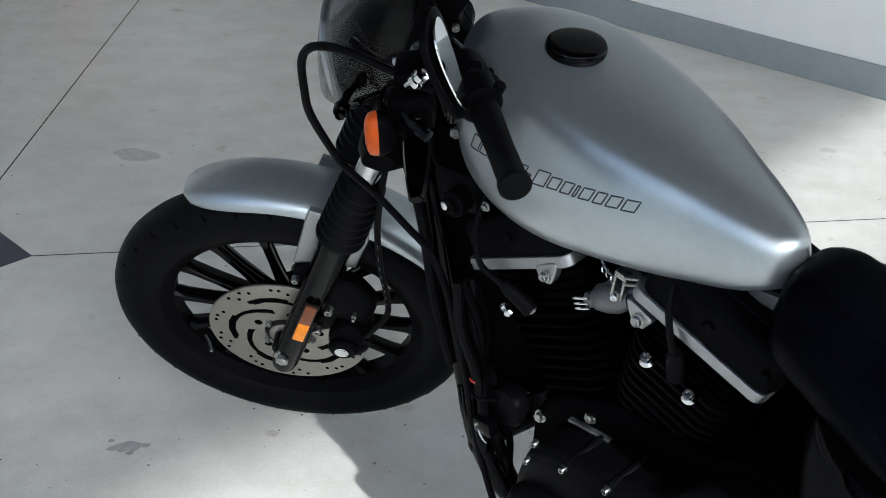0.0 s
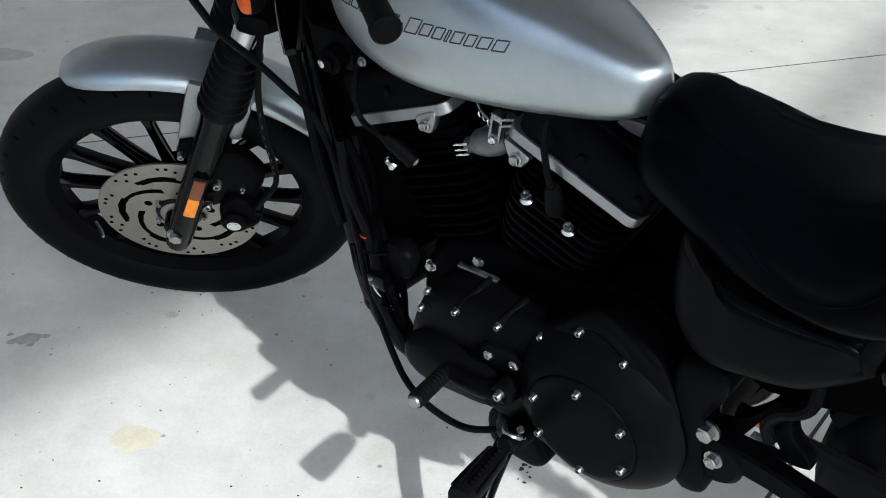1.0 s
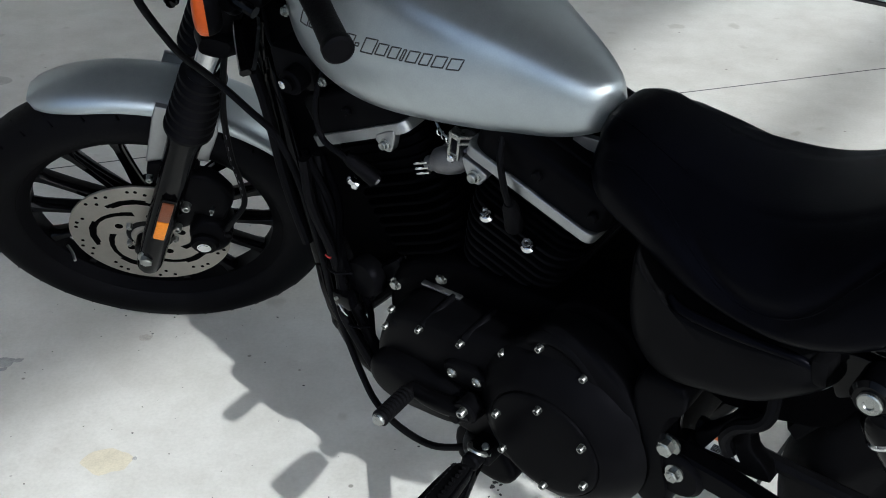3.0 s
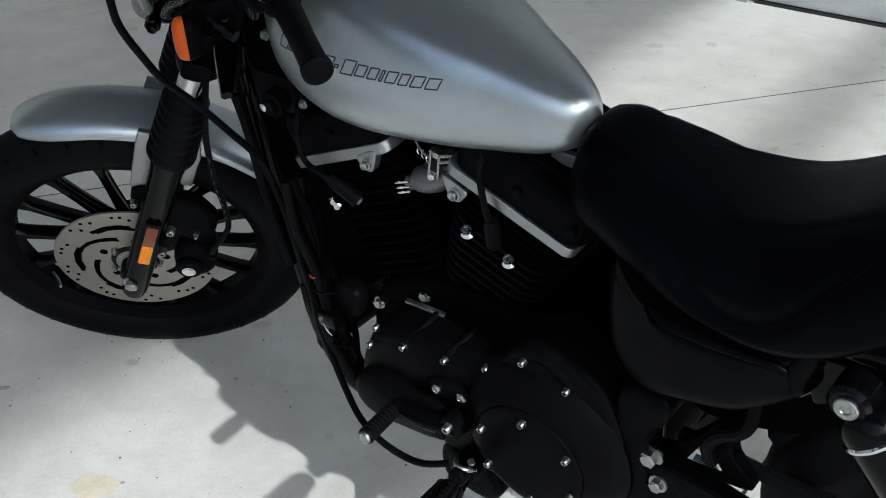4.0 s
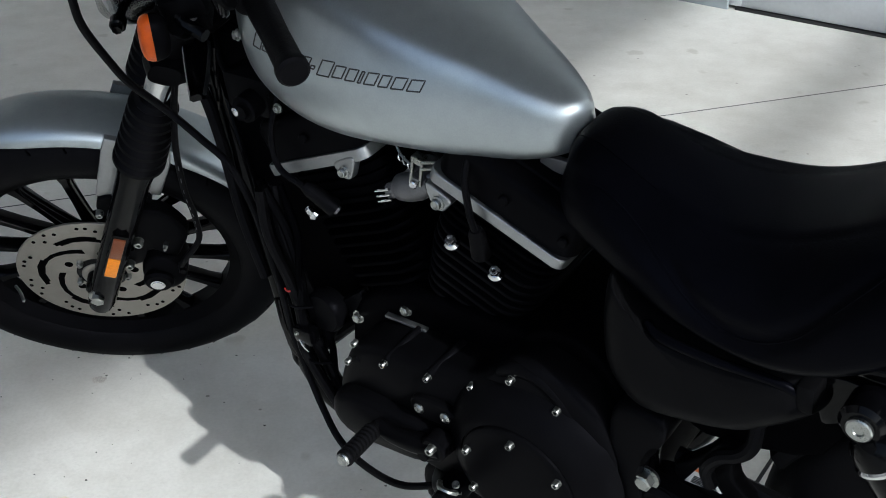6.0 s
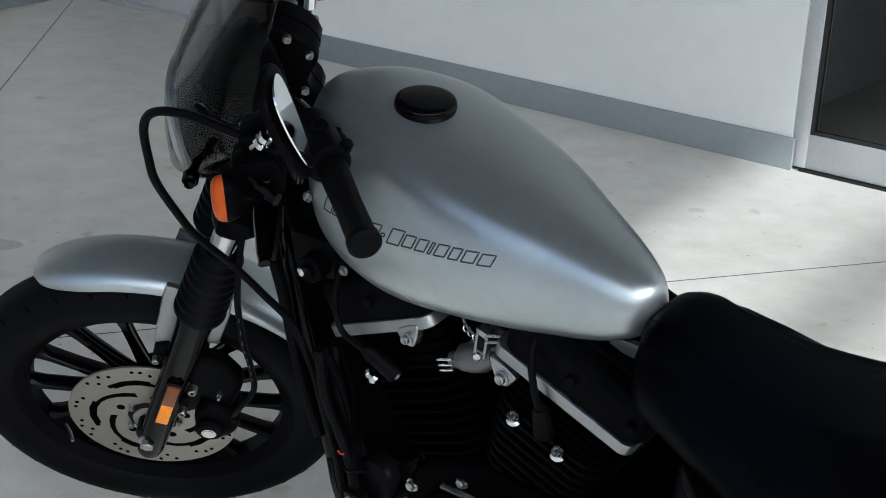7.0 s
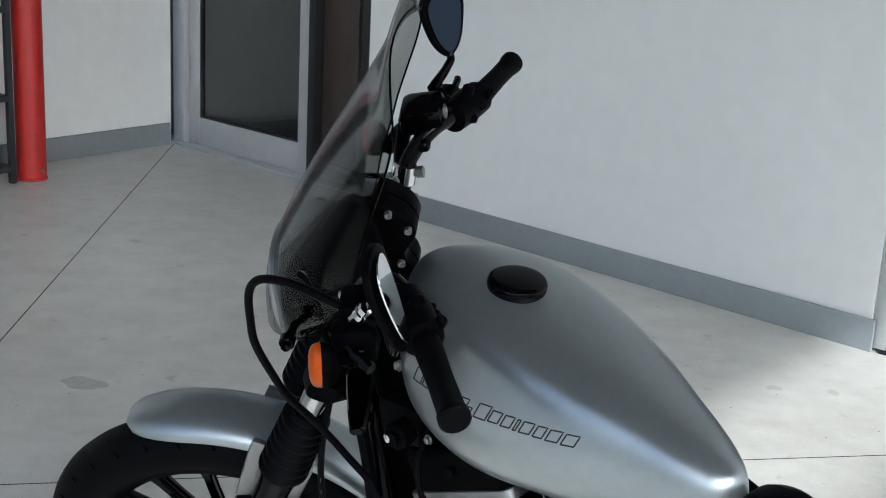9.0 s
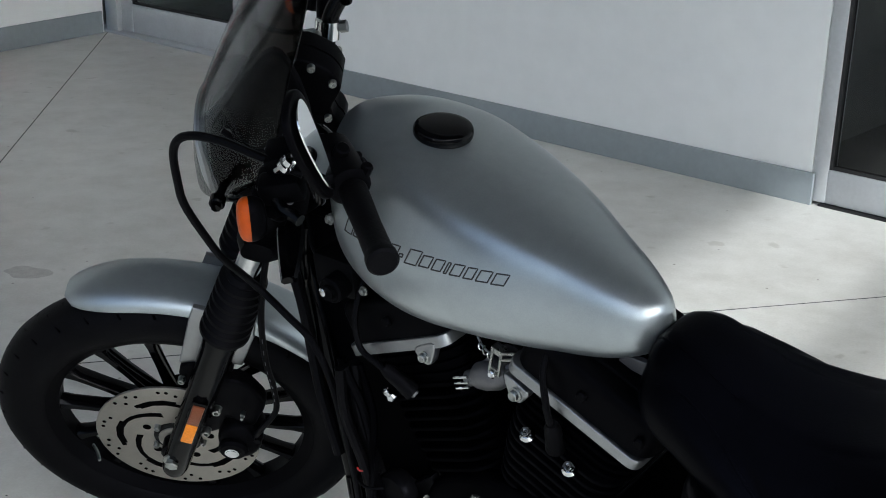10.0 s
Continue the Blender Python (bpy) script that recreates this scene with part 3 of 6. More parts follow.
        fore("carrier_hole", lathe([(0, 0.0075), (0.0005, 0.0075), (0.0006, 0.0065)], c, c - Vector((0, 1, 0)), 16), CRINKLE, "", plate_ob)
        screw("carrier_bolt", at_disc(0.046, -30 + turn), (0, -1, 0), 0.0055, plate_ob, m=STEER)
    fore("carrier_boss", lathe([(0, 0.036), (0.008, 0.034), (0.010, 0.030)], AXLE + Vector((0, y0, 0)), AXLE - Vector((0, 1, 0)), 32), STEEL, "", plate_ob)
    fore("valve_stem", tube([AXLE + Vector((-0.200, -0.015, -0.05)), AXLE + Vector((-0.185, -0.035, -0.048)), AXLE + Vector((-0.175, -0.055, -0.046))], 0.0028, 8, 4), ZINC, "thin metal valve stem", rim)


def legpt(y, d, off=0.0):
    return Vector((0.005 + off * 0.839, y, 0.315 - off * 0.545)) + LEG * d


def fork():
    for side in (-1, 1):
        y = side * 0.090
        fore("fork_slider", join(lathe([(-0.045, 0.012), (-0.04, 0.021), (-0.02, 0.0245), (0.05, 0.025), (0.18, 0.026), (0.34, 0.028), (0.37, 0.031), (0.392, 0.031)], legpt(y, 0), legpt(y, 1), 28),
                                      rod(AXLE + Vector((0, y - side * 0.03, 0)), AXLE + Vector((0, y + side * 0.004, 0)), 0.024, n=24, bev=0.004)), GLOSS, "gloss black fork slider")
        prof = [(0.375, 0.030)]
        for k in range(7):
            d = 0.378 + k * 0.0205
            r = 0.0405 - 0.0006 * k
            prof += [(d, r - 0.009), (d + 0.006, r), (d + 0.013, r), (d + 0.019, r - 0.009)]
        prof += [(0.524, 0.03), (0.531, 0.024)]
        fore("fork_gaiter", lathe(prof, legpt(y, 0), legpt(y, 1), 28), RUBBER, "ribbed black rubber fork gaiter")
        fore("fork_tube", rod(legpt(y, 0.50), legpt(y, 0.73), 0.0195, n=24), CHROME, "chrome upper fork tube")
        fore("fork_cover", lathe([(0.635, 0.020), (0.64, 0.028), (0.66, 0.029), (0.70, 0.028), (0.705, 0.022)], legpt(y, 0), legpt(y, 1), 24), SATIN, "black fork shroud")
    hex_bolt("axle_nut", AXLE + Vector((0.002, -0.105, 0.004)), (0, -1, 0), 0.0115, moto, m=STEER)
    for d, t in ((0.625, 0.036), (0.715, 0.03)):
        loops = []
        for k in range(13):
            f = k / 12
            yy = -0.135 + 0.27 * f
            back = 0.055 * (1 - (2 * f - 1) ** 2)
            w = 0.034 if 0.05 < f < 0.95 else 0.022
            c = legpt(yy, d)
            h = Vector((0.839, 0, -0.545))
            ring = []
            for q in range(12):
                a = 2 * math.pi * q / 12
                ring.append(c + h * (back * 0.6 + (w + back * 0.5) * math.copysign(abs(math.cos(a)) ** 0.6, math.cos(a))) + LEG * (t / 2 * math.copysign(abs(math.sin(a)) ** 0.6, math.sin(a))))
            loops.append(ring)
        fore("fork_yoke", rings(loops), SATIN, "black cast fork yoke")
    refl = box(-0.010, 0.010, -0.003, 0.003, -0.055, -0.001, 0.002)
    at = legpt(-0.1245, 0.158, 0.0)
    refl.transform(Matrix.Translation(at) @ Matrix.Rotation(radians(33), 4, "Y"))
    refl_ob = fore("side_reflector", refl, AMBER_REFL, "amber rectangular side reflector, its unlit upper half coloured brown")
    # Upper half of the same reflector, coloured brown where light misses it.
    band = box(-0.010, 0.010, -0.003, 0.003, 0.0, 0.055, 0.002)
    band.transform(Matrix.Translation(at) @ Matrix.Rotation(radians(33), 4, "Y"))
    fore("reflector_unlit_half", band, AMBER_UNLIT, "unlit upper half of the amber reflector, its shade put into the colour", refl_ob)
    # flat pad behind the reflector
    pad = box(-0.013, 0.013, -0.012, 0.003, -0.062, 0.062, 0.003)
    pad.transform(Matrix.Translation(at + Vector((0, 0.0125, 0))) @ Matrix.Rotation(radians(33), 4, "Y"))
    fore("reflector_pad", pad, GLOSS)


def fender():
    loops = []
    n, m = 44, 18
    for k in range(n + 1):
        f = k / n
        a = radians(-9 + 92 * f)
        tip = min(1, f / 0.20)
        tip = math.sqrt(max(0.0, 1 - (1 - tip) ** 2))
        tail = min(1, (1 - f) / 0.06)
        tail = math.sqrt(max(0.0, 1 - (1 - tail) ** 2))
        w = 0.057 * (0.36 + 0.64 * min(tip, tail))
        drop = 0.026 * (0.12 + 0.88 * min(tip, tail))
        ring = []
        for j in range(m + 1):
            b = -1 + 2 * j / m
            y = w * math.sin(b * math.pi / 2) * 1.0
            r = 0.3745 - drop * (1 - math.cos(b * math.pi / 2)) ** 1.05 - 0.006 * (1 - tip)
            ring.append((r, y))
        inner = [(r - 0.003, y * 0.965) for r, y in reversed(ring)]
        loops.append([AXLE + Vector((r * math.sin(a), y, r * math.cos(a))) for r, y in ring + inner])
    fore("front_mudguard", rings(loops), SILVER, "matt silver short front mudguard")
    for side in (-1, 1):
        o = [(0.091, 0.538), (0.103, 0.523), (0.166, 0.522), (0.192, 0.510), (0.236, 0.576), (0.250, 0.612), (0.165, 0.664), (0.148, 0.640)]
        br = fore("mudguard_bracket", plate(o, side * 0.052, side * 0.062, 0.003), ALLOY, "silver mudguard mounting bracket")
        o = [(0.078, 0.500), (0.092, 0.485), (0.135, 0.460), (0.150, 0.465), (0.178, 0.512), (0.168, 0.530), (0.105, 0.536), (0.090, 0.530)]
        fore("bracket_foot", plate(o, side * 0.050, side * 0.068, 0.004, 2), SATIN, "black cast foot of the bracket", br)
        screw("bracket_screw", (0.084, side * 0.068, 0.504), (0, side, 0), 0.0062, br, m=STEER)
        screw("bracket_screw", (0.142, side * 0.068, 0.474), (0, side, 0), 0.0062, br, m=STEER)


def caliper():
    arm = plate([(0.060, 0.405), (0.095, 0.395), (0.105, 0.425), (0.100, 0.455), (0.128, 0.512), (0.185, 0.498), (0.203, 0.460), (0.206, 0.425), (0.185, 0.395), (0.165, 0.372), (0.150, 0.395), (0.120, 0.400), (0.105, 0.372), (0.070, 0.372)], -0.060, -0.086, 0.007, 2, 0.003)
    c = fore("brake_caliper", arm, SATIN, "black brake caliper with bright pins")
    fore("caliper_body", plate([(0.094, 0.348), (0.104, 0.318), (0.132, 0.302), (0.160, 0.318), (0.172, 0.348), (0.165, 0.378), (0.140, 0.395), (0.112, 0.386)], -0.045, -0.102, 0.013, 3, 0.006), SATIN, "", c)
    fore("piston_cap", lathe([(0, 0.026), (0.008, 0.026), (0.013, 0.021), (0.0135, 0.014), (0.0125, 0.0135), (0.0125, 0.0)], (0.124, -0.104, 0.347), (0.124, -1, 0.347), 26), SATIN, "", c)
    fore("caliper_pin", lathe([(0, 0.0125), (0.003, 0.0125), (0.0035, 0.0105), (0.0045, 0.0100), (0.0045, 0.0)], (0.123, -0.1165, 0.347), (0.123, -1, 0.347), 22), CHROME, "bright round end cap", c)
    screw("mount_bolt", (0.126, -0.088, 0.440), (0, -1, 0), 0.0078, c, m=STEER)
    screw("mount_bolt", (0.087, -0.090, 0.386), (0, -1, 0), 0.0072, c, m=STEER)
    fore("bleed_screw", join(hexagon((0.172, -0.098, 0.432), (0.172, -0.108, 0.434), 0.0045), rod((0.172, -0.108, 0.434), (0.173, -0.116, 0.436), 0.0025, n=8)), ZINC, "", c)
    fore("banjo_bolt", join(rod((0.178, -0.098, 0.372), (0.178, -0.112, 0.372), 0.0085, n=16, bev=0.001), hexagon((0.178, -0.112, 0.372), (0.178, -0.118, 0.372), 0.0065)), SATIN, "", c)
    hose = fore("brake_hose", tube([(0.178, -0.11, 0.380), (0.20, -0.118, 0.41), (0.238, -0.115, 0.45), (0.252, -0.11, 0.505), (0.262, -0.11, 0.57), (0.285, -0.108, 0.66), (0.315, -0.105, 0.74), (0.35, -0.09, 0.82)], 0.0052, 10, 6), RUBBER, "black braided brake hose")
    pts = spline([(0.238, -0.1175, 0.45), (0.252, -0.1165, 0.505), (0.262, -0.1165, 0.57), (0.285, -0.1145, 0.66)], 10)
    for k in range(2, len(pts) - 3, 3):
        fore("hose_print", tube([pts[k], pts[k + 1]], 0.0007, 5, 1, False), CAST_GREY, "pale printed dash", hose)


TANK = [(0.504, 0.033, 0.966, 0.862), (0.519, 0.067, 0.981, 0.838), (0.549, 0.097, 0.993, 0.814), (0.599, 0.130, 0.999, 0.794), (0.669, 0.147, 0.992, 0.782), (0.739, 0.146, 0.974, 0.778), (0.809, 0.132, 0.954, 0.780),
        (0.879, 0.108, 0.931, 0.781), (0.939, 0.081, 0.908, 0.782), (0.989, 0.060, 0.887, 0.787), (1.024, 0.040, 0.870, 0.796), (1.038, 0.024, 0.860, 0.803), (1.044, 0.010, 0.850, 0.812)]


def tank_ring(row, n=96):
    """A section of the tank: a flat-topped dome, a tight shoulder, a nearly upright side that tucks in below."""
    x, w, zt, zb = row
    h, yc = zt - zb, 0.006 - 0.04 * (x - 0.7) / 0.35
    up = float(np.interp(x, [0.50, 0.60, 0.70, 0.90, 1.0, 1.044], [0.80, 0.88, 0.925, 0.93, 0.90, 0.80]))
    side = float(np.interp(x, [0.60, 0.82, 0.97], [0.70, 0.715, 0.755]))
    half = [(0.0, 1.0), (0.30, 0.992), (0.50, 0.965), (side, up), (side + 0.145, 0.70), (1.0, 0.42), (0.985, 0.22), (0.82, 0.0), (0.0, 0.0)]
    poly = np.array([(w * a, zb + h * b) for a, b in half] + [(-w * a, zb + h * b) for a, b in half[-2:0:-1]])
    poly = np.vstack([poly, poly[:1]])
    step = np.hypot(*np.diff(poly, axis=0).T)
    run = np.concatenate([[0], np.cumsum(step)])
    m = 480
    u = np.arange(m) * run[-1] / m
    ring = np.stack([np.interp(u, run, poly[:, 0]), np.interp(u, run, poly[:, 1])], 1)
    sigma = min(float(np.interp(x, [0.50, 0.62, 0.72, 1.0], [0.034, 0.028, 0.019, 0.015])), 0.30 * h, 0.45 * w)
    d = np.minimum(u, run[-1] - u)
    kern = np.exp(-0.5 * (d / sigma) ** 2)
    kern /= kern.sum()
    soft = np.stack([np.real(np.fft.ifft(np.fft.fft(ring[:, c]) * np.fft.fft(kern))) for c in (0, 1)], 1)
    # hold the widest, highest and lowest places where they were
    soft[:, 0] *= w / soft[:, 0].max()
    lo, hi = soft[:, 1].min(), soft[:, 1].max()
    soft[:, 1] = zb + (soft[:, 1] - lo) * h / (hi - lo)
    return [(x, yc + a, b) for a, b in soft[::m // n]]


def tank():
    rows = stations(TANK, 90)
    bm = rings([tank_ring(r) for r in rows])
    skin = BVHTree.FromBMesh(bm)
    t = part("fuel_tank", bm, SILVER, moto, "matt silver teardrop fuel tank with an outlined black emblem")
    c = Vector((0.696, 0.0, 0.9745))
    lid = (0.19, 0.02, 1)
    part("filler_ring", lathe([(0, 0.0405), (0.006, 0.040), (0.008, 0.037), (0.007, 0.033)], c, c + Vector(lid), 48), GLOSS, t)
    part("filler_cap", lathe([(0, 0.037), (0.008, 0.0385), (0.0125, 0.0382), (0.0155, 0.0365), (0.0168, 0.033), (0.0172, 0.028), (0.018, 0.015), (0.0182, 0.001)], c + Vector((0, 0, 0.004)), c + Vector(lid), 48), GLOSS, t, "gloss black round filler cap")

    def on_tank(x, z):
        hit = skin.ray_cast(Vector((x, -0.6, z)), Vector((0, 1, 0)))
        return hit[0] + hit[1] * 0.0004

    # the emblem: a row of slanted outlined blocks and a dash, with no lettering
    x, top, low = 0.626, 0.8910, 0.8780
    widths = [0.021, 0.019, 0.018, 0.015, 0.016, 0.018, 0.010, 0.022, 0.018, 0.017, 0.008, 0.018, 0.016, 0.019, 0.020]
    for k, w in enumerate(widths):
        lift = 0.002 if k in (0, 7) else 0.0
        z1, z0 = top - 0.007 * (x - 0.77) / 0.12 + lift, low - 0.006 * (x - 0.77) / 0.12 - lift
        if k == 6:
            z1, z0 = 0.8862, 0.8825
        lean = 0.008 * (z1 - z0) / 0.018
        loop = [(x, z0), (x + lean, z1), (x + lean + w - 0.0045, z1), (x + w - 0.0045, z0)]
        path = []
        for (xa, za), (xb, zb) in zip(loop, loop[1:] + loop[:1]):
            path += [on_tank(xa + (xb - xa) * q / 4, za + (zb - za) * q / 4) for q in range(4)]
        part("emblem_block", tube(path + [path[0]], 0.001, 6, 1, False), INK, t, "thin black outline")
        x += w


def seat():
    # columns: along, half width, top, bottom, centre line
    rows = stations([(1.034, 0.030, 0.812, 0.775, -0.030), (1.041, 0.060, 0.828, 0.757, -0.030), (1.055, 0.080, 0.839, 0.743, -0.031), (1.082, 0.094, 0.840, 0.734, -0.033), (1.12, 0.106, 0.826, 0.726, -0.035), (1.165, 0.120, 0.808, 0.713, -0.036),
                     (1.22, 0.134, 0.796, 0.697, -0.035), (1.28, 0.145, 0.800, 0.686, -0.033), (1.34, 0.154, 0.822, 0.686, -0.030), (1.40, 0.160, 0.856, 0.708, -0.027), (1.46, 0.160, 0.885, 0.752, -0.024), (1.52, 0.145, 0.898, 0.80, -0.02), (1.56, 0.10, 0.893, 0.835, -0.02), (1.575, 0.05, 0.885, 0.85, -0.02)], 80)
    crease = [(1.02, 0.80), (1.10, 0.815), (1.145, 0.80), (1.20, 0.768), (1.24, 0.742), (1.28, 0.729), (1.32, 0.734), (1.36, 0.765), (1.40, 0.815), (1.45, 0.87), (1.6, 0.93)]
    loops = []
    n = 96
    for x, w, zt, zb, yc in rows:
        zm = zb + (zt - zb) * 0.32
        zc = float(np.interp(x, [c[0] for c in crease], [c[1] for c in crease]))
        ring = []
        for k in range(n):
            a = 2 * math.pi * (k + 0.5) / n
            c, s = math.cos(a), math.sin(a)
            y = w * math.copysign(abs(c) ** 0.72, c)
            z = zm + ((zt - zm) * abs(s) ** 0.82 if s > 0 else -(zm - zb) * abs(s) ** 0.6)
            if abs(c) > 0.3:
                y -= math.copysign(0.007 * math.exp(-((z - zc) / 0.011) ** 2) + 0.006 * (0.5 + 0.5 * math.tanh((z - zc) / 0.01)), c)
            ring.append((x, yc + y, z))
        loops.append(ring)
    bm = rings(loops)
    skin = BVHTree.FromBMesh(bm)
    s = part("seat", bm, LEATHER, moto, "black vinyl solo saddle with a stitched side seam", 60)
    path = []
    for k in range(40):
        x = 1.075 + 0.37 * k / 39
        z = float(np.interp(x, [c[0] for c in crease], [c[1] for c in crease])) - 0.004
        hit = skin.ray_cast(Vector((x, -0.6, z)), Vector((0, 1, 0)))
        if hit[0]:
            path.append(hit[0] + Vector((0, 0.0008, 0)))
    part("seam", tube(path[::3], 0.0018, 6, 4), LEATHER, s, "stitched piping along the saddle")


PRIMARY = [(0.680, 0.345), (0.688, 0.395), (0.712, 0.448), (0.735, 0.474), (0.790, 0.490), (0.886, 0.499), (0.941, 0.513), (0.985, 0.550), (1.02, 0.566), (1.05, 0.565), (1.085, 0.548), (1.118, 0.515), (1.136, 0.475), (1.142, 0.435), (1.132, 0.39),
           (1.105, 0.345), (1.065, 0.305), (1.02, 0.28), (0.975, 0.268), (0.921, 0.272), (0.87, 0.285), (0.82, 0.295), (0.76, 0.305), (0.705, 0.318)]


def engine():
    crank = Vector((0.81, 0, 0.38))
    part("crankcase", plate([(0.67, 0.30), (0.665, 0.40), (0.70, 0.50), (0.80, 0.545), (0.95, 0.55), (1.08, 0.54), (1.14, 0.47), (1.15, 0.36), (1.08, 0.27), (0.9, 0.235), (0.75, 0.25)], 0.12, -0.10, 0.01, 3), CRINKLE, moto, "black crankcase")
    shell = plate(PRIMARY, -0.095, -0.163, 0.022, 3, 0.012, 5)
    skin = BVHTree.FromBMesh(shell)
    pc = part("primary_cover", shell, SATIN, moto, "satin black primary cover with bright screws")
    part("clutch_cover", lathe([(-0.006, 0.130), (0.004, 0.124), (0.014, 0.115), (0.022, 0.106), (0.029, 0.096), (0.0325, 0.089), (0.0335, 0.0855), (0.0325, 0.0848), (0.0325, 0.0838), (0.0362, 0.083), (0.0378, 0.081), (0.0388, 0.074), (0.0398, 0.05), (0.0402, 0.001)], (1.018, -0.165, 0.402), (1.018, -1.165, 0.402), 72), SATIN, pc, "round satin black clutch cover")
    for x, z in ((0.95, 0.428), (1.02, 0.471), (1.084, 0.439), (1.083, 0.370), (1.017, 0.330), (0.953, 0.364)):
        screw("cover_screw", (x, -0.2035, z), (0, -1, 0), 0.005, pc)
    for x, z in ((0.726, 0.467), (0.722, 0.444), (0.792, 0.472), (0.865, 0.479), (0.937, 0.496), (1.001, 0.537), (1.066, 0.518), (1.101, 0.475), (1.122, 0.410), (1.101, 0.350)):
        hit = skin.ray_cast(Vector((x, -0.6, z)), Vector((0, 1, 0)))
        screw("case_screw", (x, max(hit[0].y, -0.168) if hit[0] else -0.155, z), (0, -1, 0), 0.005, pc)
    for sgn, head in ((-1, Vector((0.67, 0, 0.71))), (1, Vector((0.955, 0, 0.718)))):
        cylinder(crank, head, sgn)


def round_box(x0, x1, y0, y1, z0, z1, r, bev):
    """A block with rounded upright corners and an eased top rim."""
    pts = []
    for cx, cy, a0 in ((x1 - r, y1 - r, 0), (x0 + r, y1 - r, 90), (x0 + r, y0 + r, 180), (x1 - r, y0 + r, 270)):
        pts += [(cx + r * math.cos(radians(a0 + 15 * k)), cy + r * math.sin(radians(a0 + 15 * k))) for k in range(7)]
    mx, my = (x0 + x1) / 2, (y0 + y1) / 2
    loops = [[(x, y, z0) for x, y in pts]]
    for k in range(5):
        a = math.pi / 2 * k / 4
        f = 1 - bev * (1 - math.cos(a)) / max(x1 - mx, 1e-6)
        loops.append([(mx + (x - mx) * f, my + (y - my) * f, z1 - bev * (1 - math.sin(a))) for x, y in pts])
    return rings(loops)


def cylinder(crank, head, sgn):
    up = (head - crank).normalized()
    tilt = Matrix.Translation(crank) @ Matrix.Rotation(math.atan2(up.x, up.z), 4, "Y")
    name = "front" if sgn < 0 else "rear"
    b = part("cylinder", join(*[box(-0.068, 0.068, -0.066, 0.066, 0.13, 0.36, 0.02)]), CRINKLE, moto, f"black finned {name} cylinder", m=tilt)
    for k in range(8):
        z = 0.166 + k * 0.0158
        grow = 0.004 * k if k < 5 else 0.018
        # Rear fins take the lit copy, front fins the plain crinkle coat.
        part("fin", round_box(-0.078 - grow * 0.6, 0.062 + grow, -0.090, 0.090, z, z + 0.0052, 0.036, 0.0018), FIN_LIT if sgn > 0 else CRINKLE, b, "", 35, tilt)
    part("head", round_box(-0.080, 0.076, -0.082, 0.085, 0.29, 0.352, 0.03, 0.008), CRINKLE, b, "", 35, tilt)
    for k in range(4):
        z = 0.294 + k * 0.0142
        part("fin", round_box(-0.092, 0.086, -0.088, 0.090, z, z + 0.005, 0.036, 0.0018), CRINKLE, b, "", 35, tilt)
    part("gasket_strip", round_box(-0.104, 0.097, -0.102, 0.092, 0.354, 0.370, 0.014, 0.002), ALLOY, b, "bare aluminium rocker base strip", 35, tilt)
    for x, z in ((0.0, 0.398), (0.085, 0.398)):
        part("cover_screw", lathe([(0, 0.007), (0.004, 0.007), (0.006, 0.005)], (x, -0.098, z), (x, -1.098, z), 12), SATIN, b, "", 35, tilt)
    part("cover_ridge", round_box(-0.074, 0.074, -0.070, 0.068, 0.428, 0.4345, 0.02, 0.004), SATIN, b, "", 35, tilt)
    part("rocker_cover", round_box(-0.101, 0.101, -0.097, 0.093, 0.370, 0.43, 0.025, 0.016), SATIN, b, "black rocker cover", 35, tilt)


def side_cover():
    o = outline([(1.134, 0.735), (1.124, 0.673), (1.129, 0.610), (1.165, 0.571), (1.229, 0.575), (1.293, 0.590), (1.339, 0.619), (1.376, 0.652), (1.372, 0.670), (1.355, 0.690), (1.266, 0.689), (1.205, 0.690), (1.165, 0.703), (1.148, 0.722)], 6)
    c = Vector((1.255, 0.640))
    loops = [[(p.x, -0.05, p.y) for p in o]]
    for f in (1.0, 0.995, 0.985, 0.965, 0.93, 0.88, 0.80, 0.65, 0.45, 0.2):
        y = -0.138 - 0.040 * (1 - f ** 6) ** 0.5
        loops.append([(c.x + (p.x - c.x) * f, y, c.y + (p.y - c.y) * f) for p in o])
    part("side_cover", rings(loops), PLASTIC, moto, "satin black battery side cover", 80)


